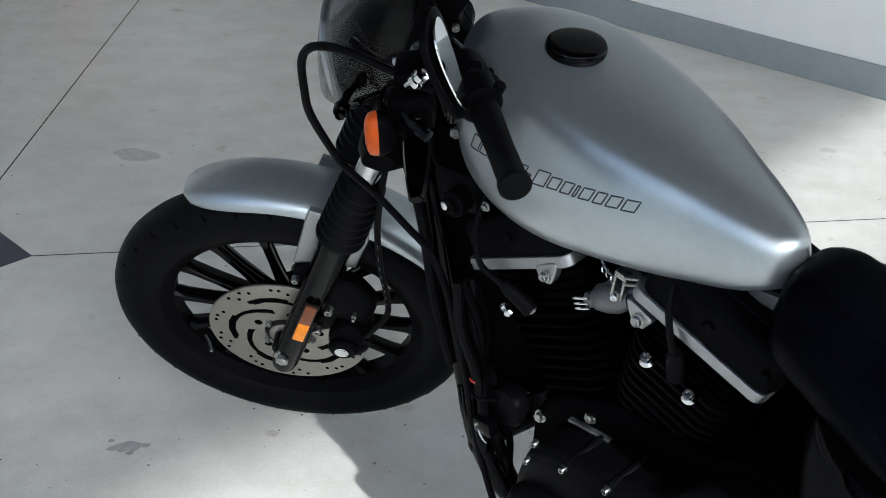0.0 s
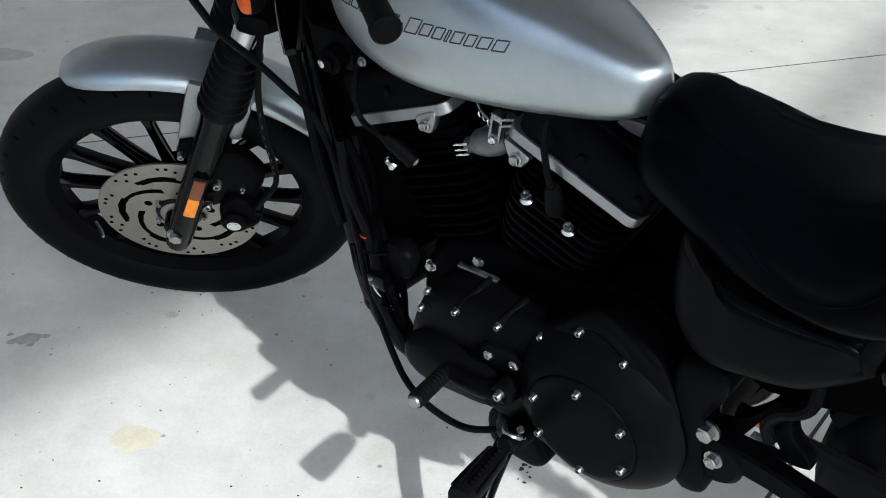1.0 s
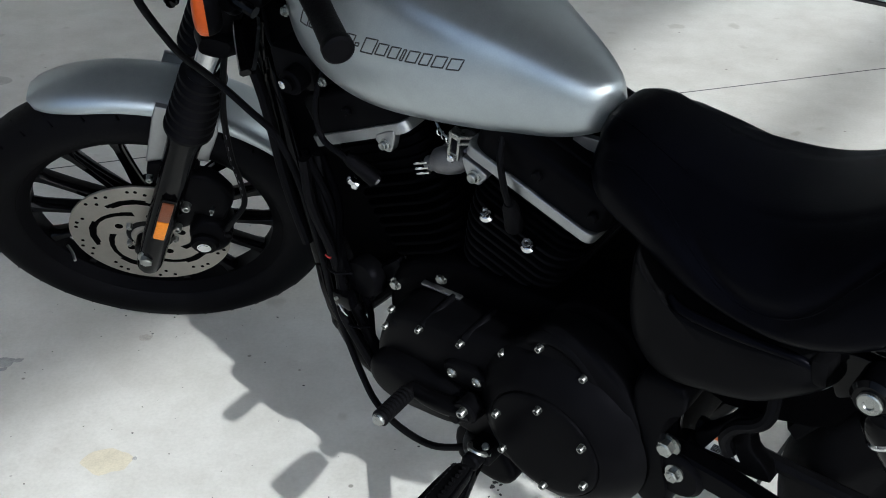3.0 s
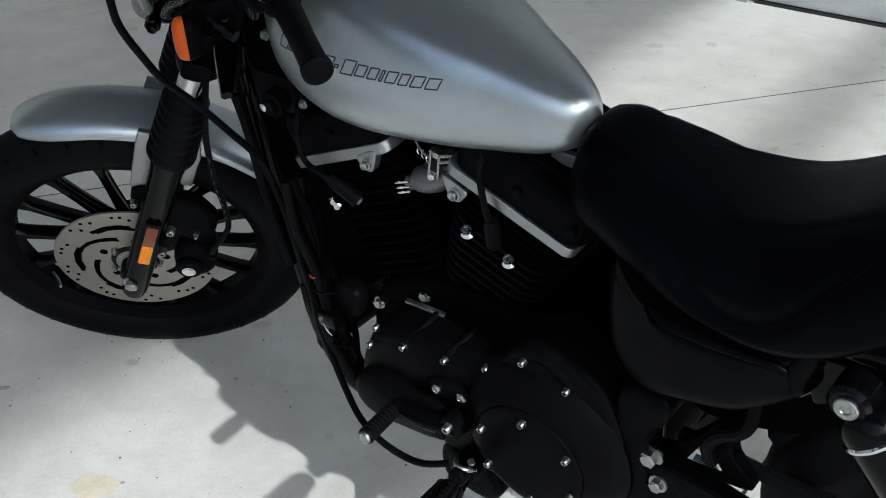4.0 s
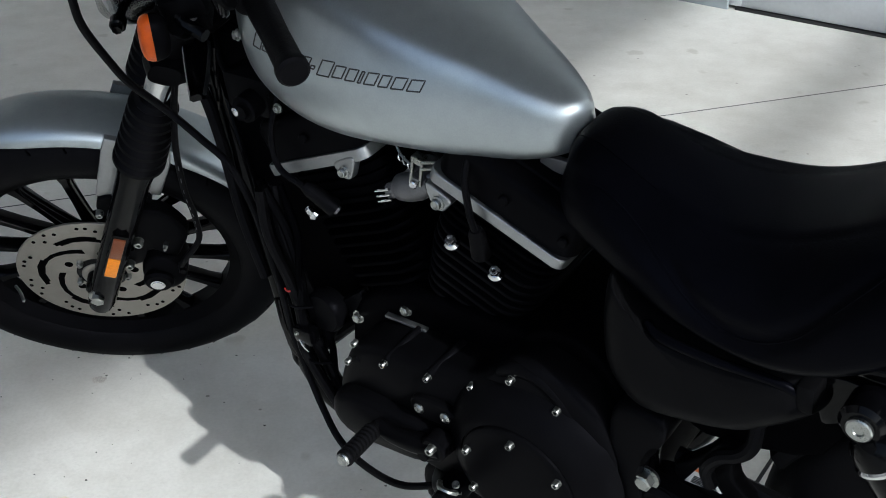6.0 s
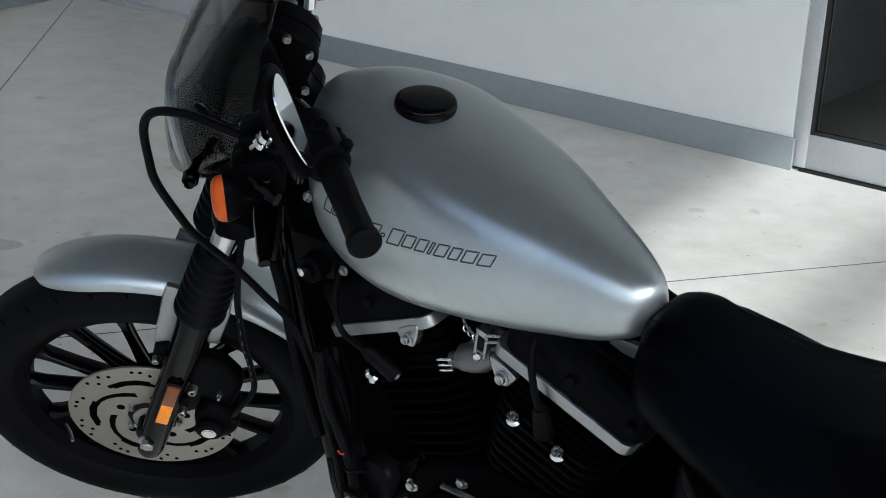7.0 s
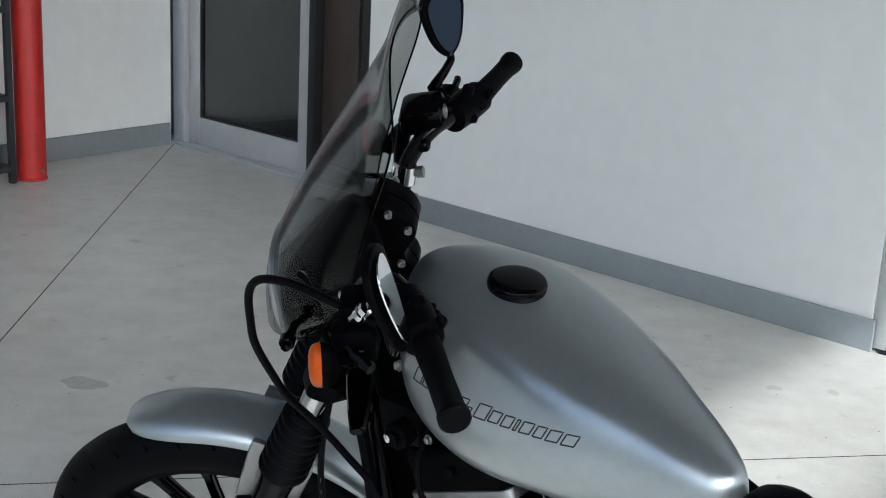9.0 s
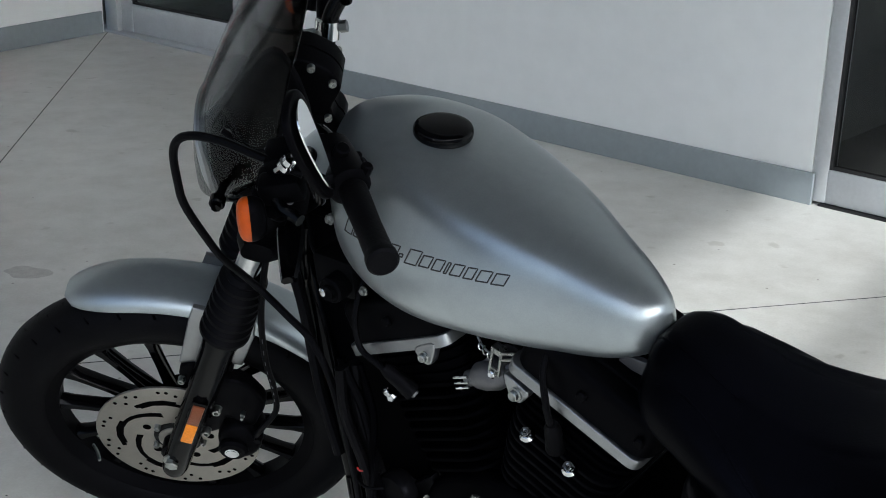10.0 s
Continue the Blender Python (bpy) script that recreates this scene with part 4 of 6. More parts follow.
def rear():
    ax = Vector((1.583, 0, 0.323))
    sec = [(-0.055, 0.215), (-0.07, 0.235), (-0.076, 0.262), (-0.070, 0.288), (-0.052, 0.308), (-0.03, 0.319), (0, 0.323)]
    sec += [(-y, r) for y, r in sec[-2::-1]]
    part("rear_tyre", ring_y(sec + [(0.05, 0.205), (-0.05, 0.205)], ax, 72), RUBBER, moto, "wide black rear tyre")
    rim = part("rear_rim", ring_y([(-0.055, 0.216), (-0.058, 0.222), (-0.05, 0.222), (-0.035, 0.195), (0.035, 0.195), (0.05, 0.222), (0.058, 0.222), (0.055, 0.216), (0.03, 0.18), (-0.03, 0.18)], ax, 72), SATIN, moto, "black cast rear rim")
    for k in range(13):
        a = 2 * math.pi * k / 13
        u = Vector((math.sin(a), 0, math.cos(a)))
        part("spoke", rod(ax + u * 0.05, ax + u * 0.19, 0.012, 0.010, 10), GLOSS, rim)
    part("hub", rod(ax + Vector((0, -0.075, 0)), ax + Vector((0, 0.07, 0)), 0.05, n=28, bev=0.006), GLOSS, rim)
    part("belt_pulley", ring_y([(-0.098, 0.06), (-0.104, 0.075), (-0.102, 0.118), (-0.106, 0.124), (-0.072, 0.124), (-0.076, 0.118), (-0.08, 0.06)], ax, 72), SATIN, moto, "black rear belt pulley")
    arms = []
    for side in (-1, 1):
        loops = []
        for x, z, hh in ((1.16, 0.412, 0.020), (1.25, 0.400, 0.019), (1.40, 0.362, 0.018), (1.52, 0.334, 0.022), (1.62, 0.322, 0.026)):
            loops.append([(x, side * 0.13 + a, z + b) for a, b in ((-0.014, -hh + 0.004), (-0.010, -hh), (0.010, -hh), (0.014, -hh + 0.004), (0.014, hh - 0.004), (0.010, hh), (-0.010, hh), (-0.014, hh - 0.004))])
        arms.append(rings(loops))
    part("swingarm", join(*arms), SATIN, moto, "black box-section swingarm")
    loops = []
    for k in range(30):
        a = radians(-50 + 113 * k / 29)
        ring = []
        for j in range(13):
            b = -1 + j / 6
            ring.append((0.372 - 0.05 * abs(b) ** 3, 0.098 * math.sin(b * math.pi / 2)))
        ring += [(r - 0.003, y * 0.97) for r, y in reversed(ring)]
        loops.append([ax + Vector((r * math.sin(a), y, r * math.cos(a) + 0.05)) for r, y in ring])
    part("rear_mudguard", rings(loops), SILVER, moto, "matt silver rear mudguard")
    loops = []
    for k in range(14):
        a = radians(-60 + 16 * k / 13)
        ring = [(0.345 - 0.03 * abs(-1 + j / 5) ** 3, 0.092 * math.sin((-1 + j / 5) * math.pi / 2)) for j in range(11)]
        ring += [(r - 0.004, y * 0.96) for r, y in reversed(ring)]
        loops.append([ax + Vector((r * math.sin(a), y, r * math.cos(a))) for r, y in ring])
    part("inner_mudguard", rings(loops), PLASTIC, moto, "black plastic inner mudguard ahead of the rear tyre")


front_wheel()
fork()
fender()
caliper()
tank()
seat()
engine()
side_cover()
rear()


# ---- bars, mirrors, visor, lamps ----
def bar_pt(x, y, z):
    """The bars stand a little higher on the left."""
    return Vector((x, y, z - (0.125 if y < 0 else 0.088) * y))


def plate_on(m, points, t, bev, steps=4, dome=0.0):
    """A rounded plate in the plane of m: its x and z lie in the plate, its front faces -y."""
    bm = plate(points, t, 0.0, bev, steps, dome)
    bm.transform(m)
    return bm


def blade(edges, s, z):
    """The flat lever: pairs of front and rear edge in plan, rising outwards."""
    loops = []
    for k, ((x0, y0), (x1, y1)) in enumerate(edges):
        zz = z + 0.05 * (k / (len(edges) - 1)) ** 2 - 0.125 * s * (y0 - 0.245) - (0.045 if s > 0 else 0)
        loops.append([(x0, s * y0, zz), (x0 + 0.003, s * y0, zz + 0.005), (x1 - 0.003, s * y1, zz + 0.007), (x1, s * y1, zz + 0.003), (x1 - 0.002, s * y1, zz - 0.003), (x0 + 0.003, s * y0, zz - 0.004)])
    return rings(loops)


def bars():
    path = [bar_pt(0.612, -0.40, 1.038), bar_pt(0.575, -0.30, 1.042), bar_pt(0.545, -0.23, 1.052), bar_pt(0.515, -0.185, 1.058), bar_pt(0.478, -0.155, 1.030), bar_pt(0.460, -0.13, 0.99), bar_pt(0.450, -0.09, 0.965), bar_pt(0.447, 0, 0.962)]
    path += [bar_pt(p.x, -p.y, p.z + 0.125 * p.y) for p in path[-2::-1]]
    h = fore("handlebar", tube(path, 0.0127, 16, 6), GLOSS, "gloss black handlebar turned to full left lock")
    for s in (-1, 1):
        a, b = bar_pt(0.572, s * 0.295, 1.042), bar_pt(0.622 if s < 0 else 0.612, s * (0.425 if s < 0 else 0.402), 1.037)
        L = (b - a).length
        fore("grip", lathe([(0, 0.017), (0.006, 0.0172), (L * 0.5, 0.0155), (L - 0.016, 0.0162), (L - 0.012, 0.0182), (L - 0.003, 0.0182), (L, 0.015)], a, b, 28), RUBBER, "black rubber hand grip", h)
        a2, b2 = bar_pt(0.536, s * 0.215, 1.053), bar_pt(0.570, s * 0.292, 1.043)
        fore("switch_housing", join(lathe([(0, 0.018), (0.004, 0.024), (0.04, 0.026), (0.08, 0.025), (0.084, 0.019)], a2, b2, 20),
                                         *[rod(a2.lerp(b2, f) + Vector((0.012, 0, -0.006)), a2.lerp(b2, f) + Vector((0.030, -0.004 * s, -0.012 + 0.014 * k)), 0.009, 0.007, 10, 0.002) for k, f in enumerate((0.2, 0.5, 0.8))],
                                         rod(a2.lerp(b2, 0.5) + Vector((0.0, 0, 0.01)), a2.lerp(b2, 0.55) + Vector((0.012, 0, 0.034)), 0.011, 0.009, 12, 0.002)), SATIN, "black switch housing with rounded buttons", h)
        # lever perch and lever
        pc = bar_pt(0.505, s * 0.225, 1.058)
        fore("lever_perch", join(rod(pc + Vector((0.02, -0.012 * s, 0)), pc + Vector((0.022, 0.02 * s, -0.003)), 0.021, n=18, bev=0.003), box(pc.x - 0.045, pc.x + 0.01, pc.y - 0.022, pc.y + 0.022, pc.z - 0.02, pc.z + 0.014, 0.006)), SATIN, "", h)
        lev = [pc + Vector((-0.03, 0.005 * s, -0.02)), pc + Vector((-0.04, 0.035 * s, -0.04)), pc + Vector((-0.012, 0.06 * s, -0.052)), pc + Vector((0.0, 0.13 * s, -0.062)), pc + Vector((0.008, 0.185 * s, -0.066)), pc + Vector((0.008, 0.195 * s, -0.066))]
        fore("lever", tube(lev, (0.0075, 0.0055), 10, 5) if s > 0 else join(tube(lev[:3], 0.008, 10, 5), blade([((0.441, 0.245), (0.478, 0.245)), ((0.448, 0.275), (0.484, 0.270)), ((0.464, 0.330), (0.492, 0.330)), ((0.480, 0.375), (0.501, 0.375)), ((0.492, 0.400), (0.507, 0.400))], s, 0.985)), GLOSS, "gloss black lever", h)
        if s > 0:
            tank = fore("brake_reservoir", join(box(pc.x - 0.036, pc.x + 0.030, pc.y - 0.052, pc.y + 0.012, pc.z + 0.002, pc.z + 0.040, 0.013), rod(pc + Vector((-0.004, -0.046, -0.004)), pc + Vector((-0.002, -0.074, -0.008)), 0.011, 0.009, 16, 0.003), rod(pc + Vector((0.01, 0.03, -0.02)), pc + Vector((0.02, 0.075, -0.025)), 0.030, n=28, bev=0.008)), GLOSS, "black brake fluid reservoir and throttle housing", h)
            fore("sight_glass", lathe([(0, 0.011), (0.002, 0.011), (0.003, 0.009), (0.0015, 0.007), (0.0015, 0.0)], pc + Vector((0.030, -0.028, 0.022)), pc + Vector((1.03, -0.028, 0.022)), 20), ZINC, "small round sight glass", tank)
        if s < 0:
            fore("clutch_bracket", join(box(0.434, 0.486, -0.240, -0.200, 0.998, 1.056, 0.006), box(0.446, 0.500, -0.262, -0.232, 1.040, 1.074, 0.006)), SATIN, "black clutch lever bracket", h)
            fore("bracket_screw", lathe([(0, 0.0068), (0.002, 0.0068), (0.0035, 0.005), (0.0025, 0.003)], (0.470, -0.240, 1.028), (0.470, -1.24, 1.028), 16), CAST_GREY, "", h)
            fore("mirror_collar", join(lathe([(0, 0.0105), (0.008, 0.0105), (0.009, 0.0085), (0.017, 0.008)], (0.492, -0.258, 1.098), (0.512, -0.262, 1.118), 18), rod((0.478, -0.250, 1.086), (0.494, -0.258, 1.100), 0.0065, n=12, bev=0.001)), CHROME, "bright mirror stalk collar", h)
            fore("wire_loop", tube([(0.425, -0.118, 0.860), (0.417, -0.122, 0.837), (0.402, -0.123, 0.790), (0.387, -0.120, 0.742), (0.378, -0.112, 0.72)], 0.0042, 10, 5), GLOSS, "gloss black control wire", h)
        screw("perch_screw", pc + Vector((0.0, 0, 0.014)), (0, 0, 1), 0.0055, h, ZINC, STEER)
        # chrome clamp of the visor
        c = bar_pt(0.466, s * 0.142, 1.01)
        d = Vector((0.30, s * 0.35, 0.9)).normalized()
        cl = fore("visor_clamp", lathe([(-0.014, 0.0165), (-0.0135, 0.0185), (0.0135, 0.0185), (0.014, 0.0165)], c, c + d, 24), CHROME, "polished chrome visor clamp", h)
        fore("clamp_screw", join(rod(c + Vector((-0.04, 0, 0)), c + Vector((0.03, 0, 0)), 0.005, n=10), hexagon(c + Vector((0.019, 0, 0)), c + Vector((0.030, 0, 0)), 0.009)), ZINC, "", cl)
    # risers and instrument bracket
    for s in (-1, 1):
        o = [(0.42, 0.885), (0.462, 0.90), (0.494, 0.945), (0.489, 0.968), (0.489, 0.990), (0.503, 1.008), (0.513, 1.024), (0.508, 1.048), (0.497, 1.062), (0.477, 1.078), (0.462, 1.072), (0.448, 1.02), (0.43, 0.95)]
        r = fore("riser", plate(o, s * 0.002, s * 0.032, 0.005, 2), SATIN, "black handlebar riser", h)
        for x, z in ((0.484, 1.064), (0.504, 1.034), (0.481, 0.978)):
            screw("riser_screw", (x, s * 0.030, z), (0.15, s, 0.1), 0.0055, r, ZINC, STEER)
    fore("riser_cap", box(0.43, 0.475, -0.075, 0.075, 0.94, 0.985, 0.01), SATIN, "", h)
    fore("speedometer", lathe([(0, 0.045), (0.012, 0.041), (0.075, 0.041), (0.085, 0.039), (0.088, 0.035), (0.084, 0.032), (0.084, 0.001)], (0.335, 0, 0.975), (0.375, 0, 1.04), 40), GLOSS, "round black speedometer pod", h)


def mirrors():
    out = [(-0.048, 0.030), (-0.040, 0.058), (-0.012, 0.070), (0.030, 0.066), (0.050, 0.048), (0.052, 0.010), (0.034, -0.045), (0.010, -0.070), (-0.012, -0.068), (-0.036, -0.030)]
    for s, at, turn, tip in ((-1, Vector((0.557, -0.320, 1.173)), 89.2, -4.3), (1, Vector((0.537, 0.332, 1.130)), 50, 0)):
        # the plate's front faces rearwards, swung by turn
        m = Matrix.Translation(at) @ Matrix.Rotation(radians(turn), 4, "Z") @ Matrix.Rotation(radians(tip), 4, "X")
        if s < 0:
            m = m @ Matrix.Rotation(radians(6.4), 4, "Y") @ Matrix.Diagonal((-0.78, 1, 0.93, 1))
        else:
            m = m @ Matrix.Rotation(radians(3.3), 4, "Y") @ Matrix.Diagonal((0.825, 1, 0.83, 1))
        body = fore("mirror", plate_on(m, out, 0.007, 0.003, 4, 0.0), SATIN, "black teardrop rear-view mirror")
        inner = [(x * 0.76, z * 0.84) for x, z in out]
        # Only the far glass has its reflection painted dark.
        fore("mirror_glass", plate_on(m @ pose(0, -0.0045 if s < 0 else -0.003, 0, 0, 0, -5 if s < 0 else 0), inner, 0.002, 0.0002, 4), MIRROR if s < 0 else MIRROR_DARK_REFLECTION, "mirror glass" if s < 0 else "mirror glass with a dark reflection put into its colour", body, 12)
        fore("mirror_back", plate_on(m @ pose(0, 0.0065, 0, 0, 0, 180), [(-x * 0.97, z * 0.97) for x, z in out], 0.0, 0.006, 4, 0.002), GLOSS, "", body)
        base = bar_pt(0.52, s * 0.24, 1.075)
        low = m @ Vector((0.0, 0.012, -0.06))
        fore("mirror_stalk", tube([base, base + Vector((0.0, 0.015 * s, 0.02)), low + Vector((-0.012, -0.015 * s, -0.028)), low + Vector((0, 0, 0.01))] if s < 0 else [(0.512, 0.250, 1.066), (0.519, 0.268, 1.068), (0.524, 0.289, 1.066), (0.529, 0.312, 1.065), (0.533, 0.328, 1.070), low + Vector((0, 0, 0.016))], (0.0085, 0.0055), 12, 6), GLOSS, "", body)
        fore("stalk_nut", hexagon(base + Vector((0, 0, -0.006)), base + Vector((0, 0, 0.012)), 0.013), CHROME if s < 0 else GLOSS, "", body)


def visor():
    mid = [(0.259, 0.903), (0.272, 0.951), (0.295, 1.006), (0.341, 1.071), (0.395, 1.136), (0.466, 1.212), (0.520, 1.273), (0.556, 1.330), (0.588, 1.340)]
    front = spline([(x, 0, z) for x, z in mid], 6)
    loops = []
    n, m = len(front), 28

    def eased(f, at, values):
        """The mean of the run of values over a short stretch, so that its corners are rounded."""
        return sum(float(np.interp(f + d, at, values)) for d in (-0.04, -0.02, 0.0, 0.02, 0.04)) / 5

    for k, p in enumerate(front):
        f = k / (n - 1)
        w = max(0.003, eased(f, [0, 0.15, 0.35, 0.6, 0.8, 0.92, 1], [0.095, 0.122, 0.139, 0.149, 0.137, 0.034, 0.001]))
        dx = eased(f, [0, 0.2, 0.45, 0.7, 0.9, 1], [0.075, 0.139, 0.106, 0.053, 0.0, -0.003])
        dz = eased(f, [0, 0.2, 0.45, 0.8, 1], [0.015, -0.004, -0.005, 0.002, 0.007])
        out, inn = [], []
        for j in range(m + 1):
            b = -1 + 2 * j / m
            a = b * math.pi / 2
            q = (1 - math.cos(a)) ** 1.1
            out.append(Vector((p.x + dx * q, w * math.sin(a), p.z + dz * q)))
            inn.append(out[-1] + Vector((0.0028 * math.cos(a) + 0.0006, -0.0028 * math.sin(a), -0.001)))
        loops.append(out + inn[::-1])
    v = fore("visor", rings(loops), TINT, "smoked clear plastic bikini visor, lightly scratched", angle=60)
    v.visible_shadow = False
    for s in (-1, 1):
        edge = [lp[0 if s < 0 else m] for lp in loops]
        fore("visor_edge", tube(edge[::3] + [edge[-1]], 0.0014, 8, 3), TINT_EDGE, "dark polished edge", v).visible_shadow = False
        c = Vector((0.327, s * 0.125, 0.945))
        fore("visor_bolt", join(rod(c, c + Vector((0, s * 0.016, 0)), 0.011, n=16, bev=0.002), rod(c + Vector((0.005, -s * 0.03, 0)), c, 0.006, n=10), hexagon(c + Vector((0, s * 0.016, 0)), c + Vector((0, s * 0.022, 0)), 0.007)), GLOSS, "black visor mounting bolt", v)
        bar = bar_pt(0.466, s * 0.142, 1.01)
        fore("visor_stay", tube([bar + Vector((-0.035, 0, 0)), (0.40, s * 0.125, 1.02), (0.37, s * 0.115, 1.05)], 0.0042, 8, 4), SATIN, "", v)
    # headlamp behind the visor
    h0 = Vector((0.390, 0, 0.935))
    fwd = Vector((-1, 0, 0.05)).normalized()
    lamp = fore("headlamp", lathe([(-0.05, 0.02), (-0.03, 0.05), (0.0, 0.074), (0.035, 0.084), (0.075, 0.087), (0.082, 0.083)], h0, h0 + fwd, 40), GLOSS, "gloss black round headlamp under the visor")
    fore("headlamp_ring", lathe([(0.076, 0.089), (0.090, 0.087), (0.094, 0.080), (0.090, 0.076)], h0, h0 + fwd, 40), ALLOY, "bright headlamp trim ring", lamp)
    fore("headlamp_lens", lathe([(0.084, 0.078), (0.094, 0.066), (0.101, 0.035), (0.103, 0.001)], h0, h0 + fwd, 40), smoked("lamp_glass", (0.9, 0.92, 0.95), 0.05), "clear lens", lamp)
    for s in (-1, 1):
        ear = plate([(0.318, 0.955), (0.345, 0.885), (0.42, 0.86), (0.455, 0.92), (0.462, 0.99), (0.43, 1.015), (0.375, 1.0), (0.335, 0.98)] if s > 0 else [(0.318, 0.955), (0.345, 0.885), (0.42, 0.86), (0.455, 0.92), (0.478, 1.04), (0.470, 1.125), (0.435, 1.12), (0.375, 1.06), (0.335, 1.02)], s * 0.068, s * 0.080, 0.004, 3)
        fore("headlamp_bracket", ear, SATIN, "black flat bracket behind the visor", lamp)

    # rod and screws of the near bracket, seen through the visor
    fore("bracket_rod", tube([(0.372, -0.088, 1.062), (0.379, -0.094, 1.035), (0.385, -0.100, 1.012), (0.402, -0.110, 1.004), (0.430, -0.122, 1.000)], 0.0038, 8, 4), GLOSS, "", lamp)
    for x, y, z in ((0.370, -0.100, 1.034), (0.376, -0.101, 1.006)):
        fore("bracket_screw", lathe([(0, 0.0042), (0.002, 0.0042), (0.003, 0.003), (0.003, 0.0)], (x, y, z), (x, y - 1, z + 0.2), 12), ZINC, "", lamp)


def signals():
    for s, at in ((-1, Vector((0.432, -0.280, 1.043))), (1, Vector((0.392, 0.275, 0.975)))):
        f = Vector((-0.93, -0.25, 0.26) if s < 0 else (-0.965, 0.16, 0.2)).normalized()
        across = f.cross(Vector((0, 0, 1))).normalized()
        rise = across.cross(f)
        def oval(d, r):
            return [at + f * d + across * (0.5 * r * math.cos(2 * math.pi * i / 28)) + rise * (0.80 * r * math.sin(2 * math.pi * i / 28)) for i in range(28)]
        body = fore("turn_signal", rings([oval(d, r) for d, r in ((-0.020, 0.012), (-0.0195, 0.022), (-0.018, 0.029), (-0.014, 0.035), (-0.008, 0.039), (-0.003, 0.0405), (0.0, 0.041))]), SATIN, "black bullet turn signal with an amber lens", angle=70)
        fore("lens", rings([oval(d, r) for d, r in ((0.0, 0.040), (0.005, 0.0395), (0.010, 0.036), (0.013, 0.029), (0.0148, 0.018), (0.0152, 0.004))]), AMBER, "amber ribbed lens", body, 60)
        fore("stalk", tube([at + Vector((0.025, -s * 0.02, -0.008)), (0.455, s * 0.24, 1.01), (0.455, s * 0.19, 1.0), (0.46, s * 0.135, 0.985)], (0.012, 0.010), 12, 5), SATIN, "", body)


def cables():
    loop = [(0.505, -0.25, 1.075), (0.455, -0.235, 1.10), (0.405, -0.215, 1.118), (0.362, -0.20, 1.117), (0.335, -0.19, 1.09), (0.320, -0.190, 1.04), (0.311, -0.187, 0.995), (0.308, -0.172, 0.918), (0.312, -0.165, 0.868), (0.332, -0.155, 0.797)]
    pts = [STEER @ Vector(p) for p in loop] + [Vector(p) for p in ((0.473, -0.12, 0.707), (0.519, -0.12, 0.678), (0.548, -0.12, 0.61), (0.563, -0.12, 0.49), (0.566, -0.12, 0.40), (0.578, -0.12, 0.33), (0.605, -0.13, 0.275), (0.65, -0.15, 0.245), (0.71, -0.165, 0.235), (0.78, -0.17, 0.238), (0.845, -0.16, 0.262))]
    part("clutch_cable", tube(pts, 0.0056, 10, 6), RUBBER, moto, "long looping black clutch cable")
    pts = [STEER @ Vector(p) for p in ((0.50, -0.20, 1.05), (0.455, -0.17, 0.99), (0.425, -0.13, 0.93))] + [Vector(p) for p in ((0.43, -0.075, 0.84), (0.455, -0.075, 0.70), (0.475, -0.085, 0.56), (0.50, -0.09, 0.46))]
    part("wiring_loom", tube(pts, 0.009, 10, 6), RUBBER, moto, "black sheathed wiring loom")
    pts = [STEER @ Vector(p) for p in ((0.49, 0.20, 1.03), (0.44, 0.12, 0.97), (0.42, 0.05, 0.93))] + [Vector(p) for p in ((0.47, -0.05, 0.84), (0.52, -0.085, 0.80), (0.60, -0.09, 0.79))]
    part("throttle_cable", tube(pts, 0.0045, 8, 6), RUBBER, moto, "black throttle cable")


# ---- frame, engine details and rear ----
def frame_tubes():
    for s in (-1, 1):
        path = [(0.415, s * 0.025, 0.80), (0.455, s * 0.045, 0.68), (0.485, s * 0.062, 0.55), (0.512, s * 0.075, 0.42), (0.545, s * 0.085, 0.30), (0.60, s * 0.080, 0.235), (0.70, s * 0.06, 0.225), (0.95, s * 0.055, 0.235), (1.10, s * 0.08, 0.27), (1.15, s * 0.10, 0.34)]
        part("frame_tube", tube(path, 0.0165, 14, 6), GLOSS, moto, "gloss black frame tube")
        part("rear_frame_tube", tube([(1.15, s * 0.115, 0.33), (1.16, s * 0.12, 0.50), (1.17, s * 0.11, 0.68), (1.25, s * 0.11, 0.70), (1.42, s * 0.13, 0.71), (1.60, s * 0.13, 0.72)], 0.015, 12, 5), GLOSS, moto, "black rear frame tube")
    part("steering_head", rod((0.33, 0, 0.765), (0.405, 0, 0.90), 0.034, n=24, bev=0.004), GLOSS, moto, "black steering head")
    part("backbone", tube([(0.40, 0, 0.84), (0.55, 0, 0.83), (0.80, 0, 0.80), (1.02, 0, 0.77), (1.15, 0, 0.72)], 0.03, 14, 5), GLOSS, moto, "black frame backbone")
    # Made-up filler for the dark clutter between frame tube and front cylinder.
    part("dark_filler", plate([(0.462, 0.72), (0.56, 0.725), (0.63, 0.66), (0.66, 0.50), (0.64, 0.445), (0.545, 0.40), (0.49, 0.40), (0.485, 0.52)], -0.01, -0.05, 0.006), CRINKLE, moto, "black filler added between the frame and the front cylinder")
    part("gusset", plate([(0.41, 0.80), (0.44, 0.70), (0.53, 0.76), (0.58, 0.82), (0.50, 0.85)], -0.012, -0.022, 0.003), SATIN, moto)


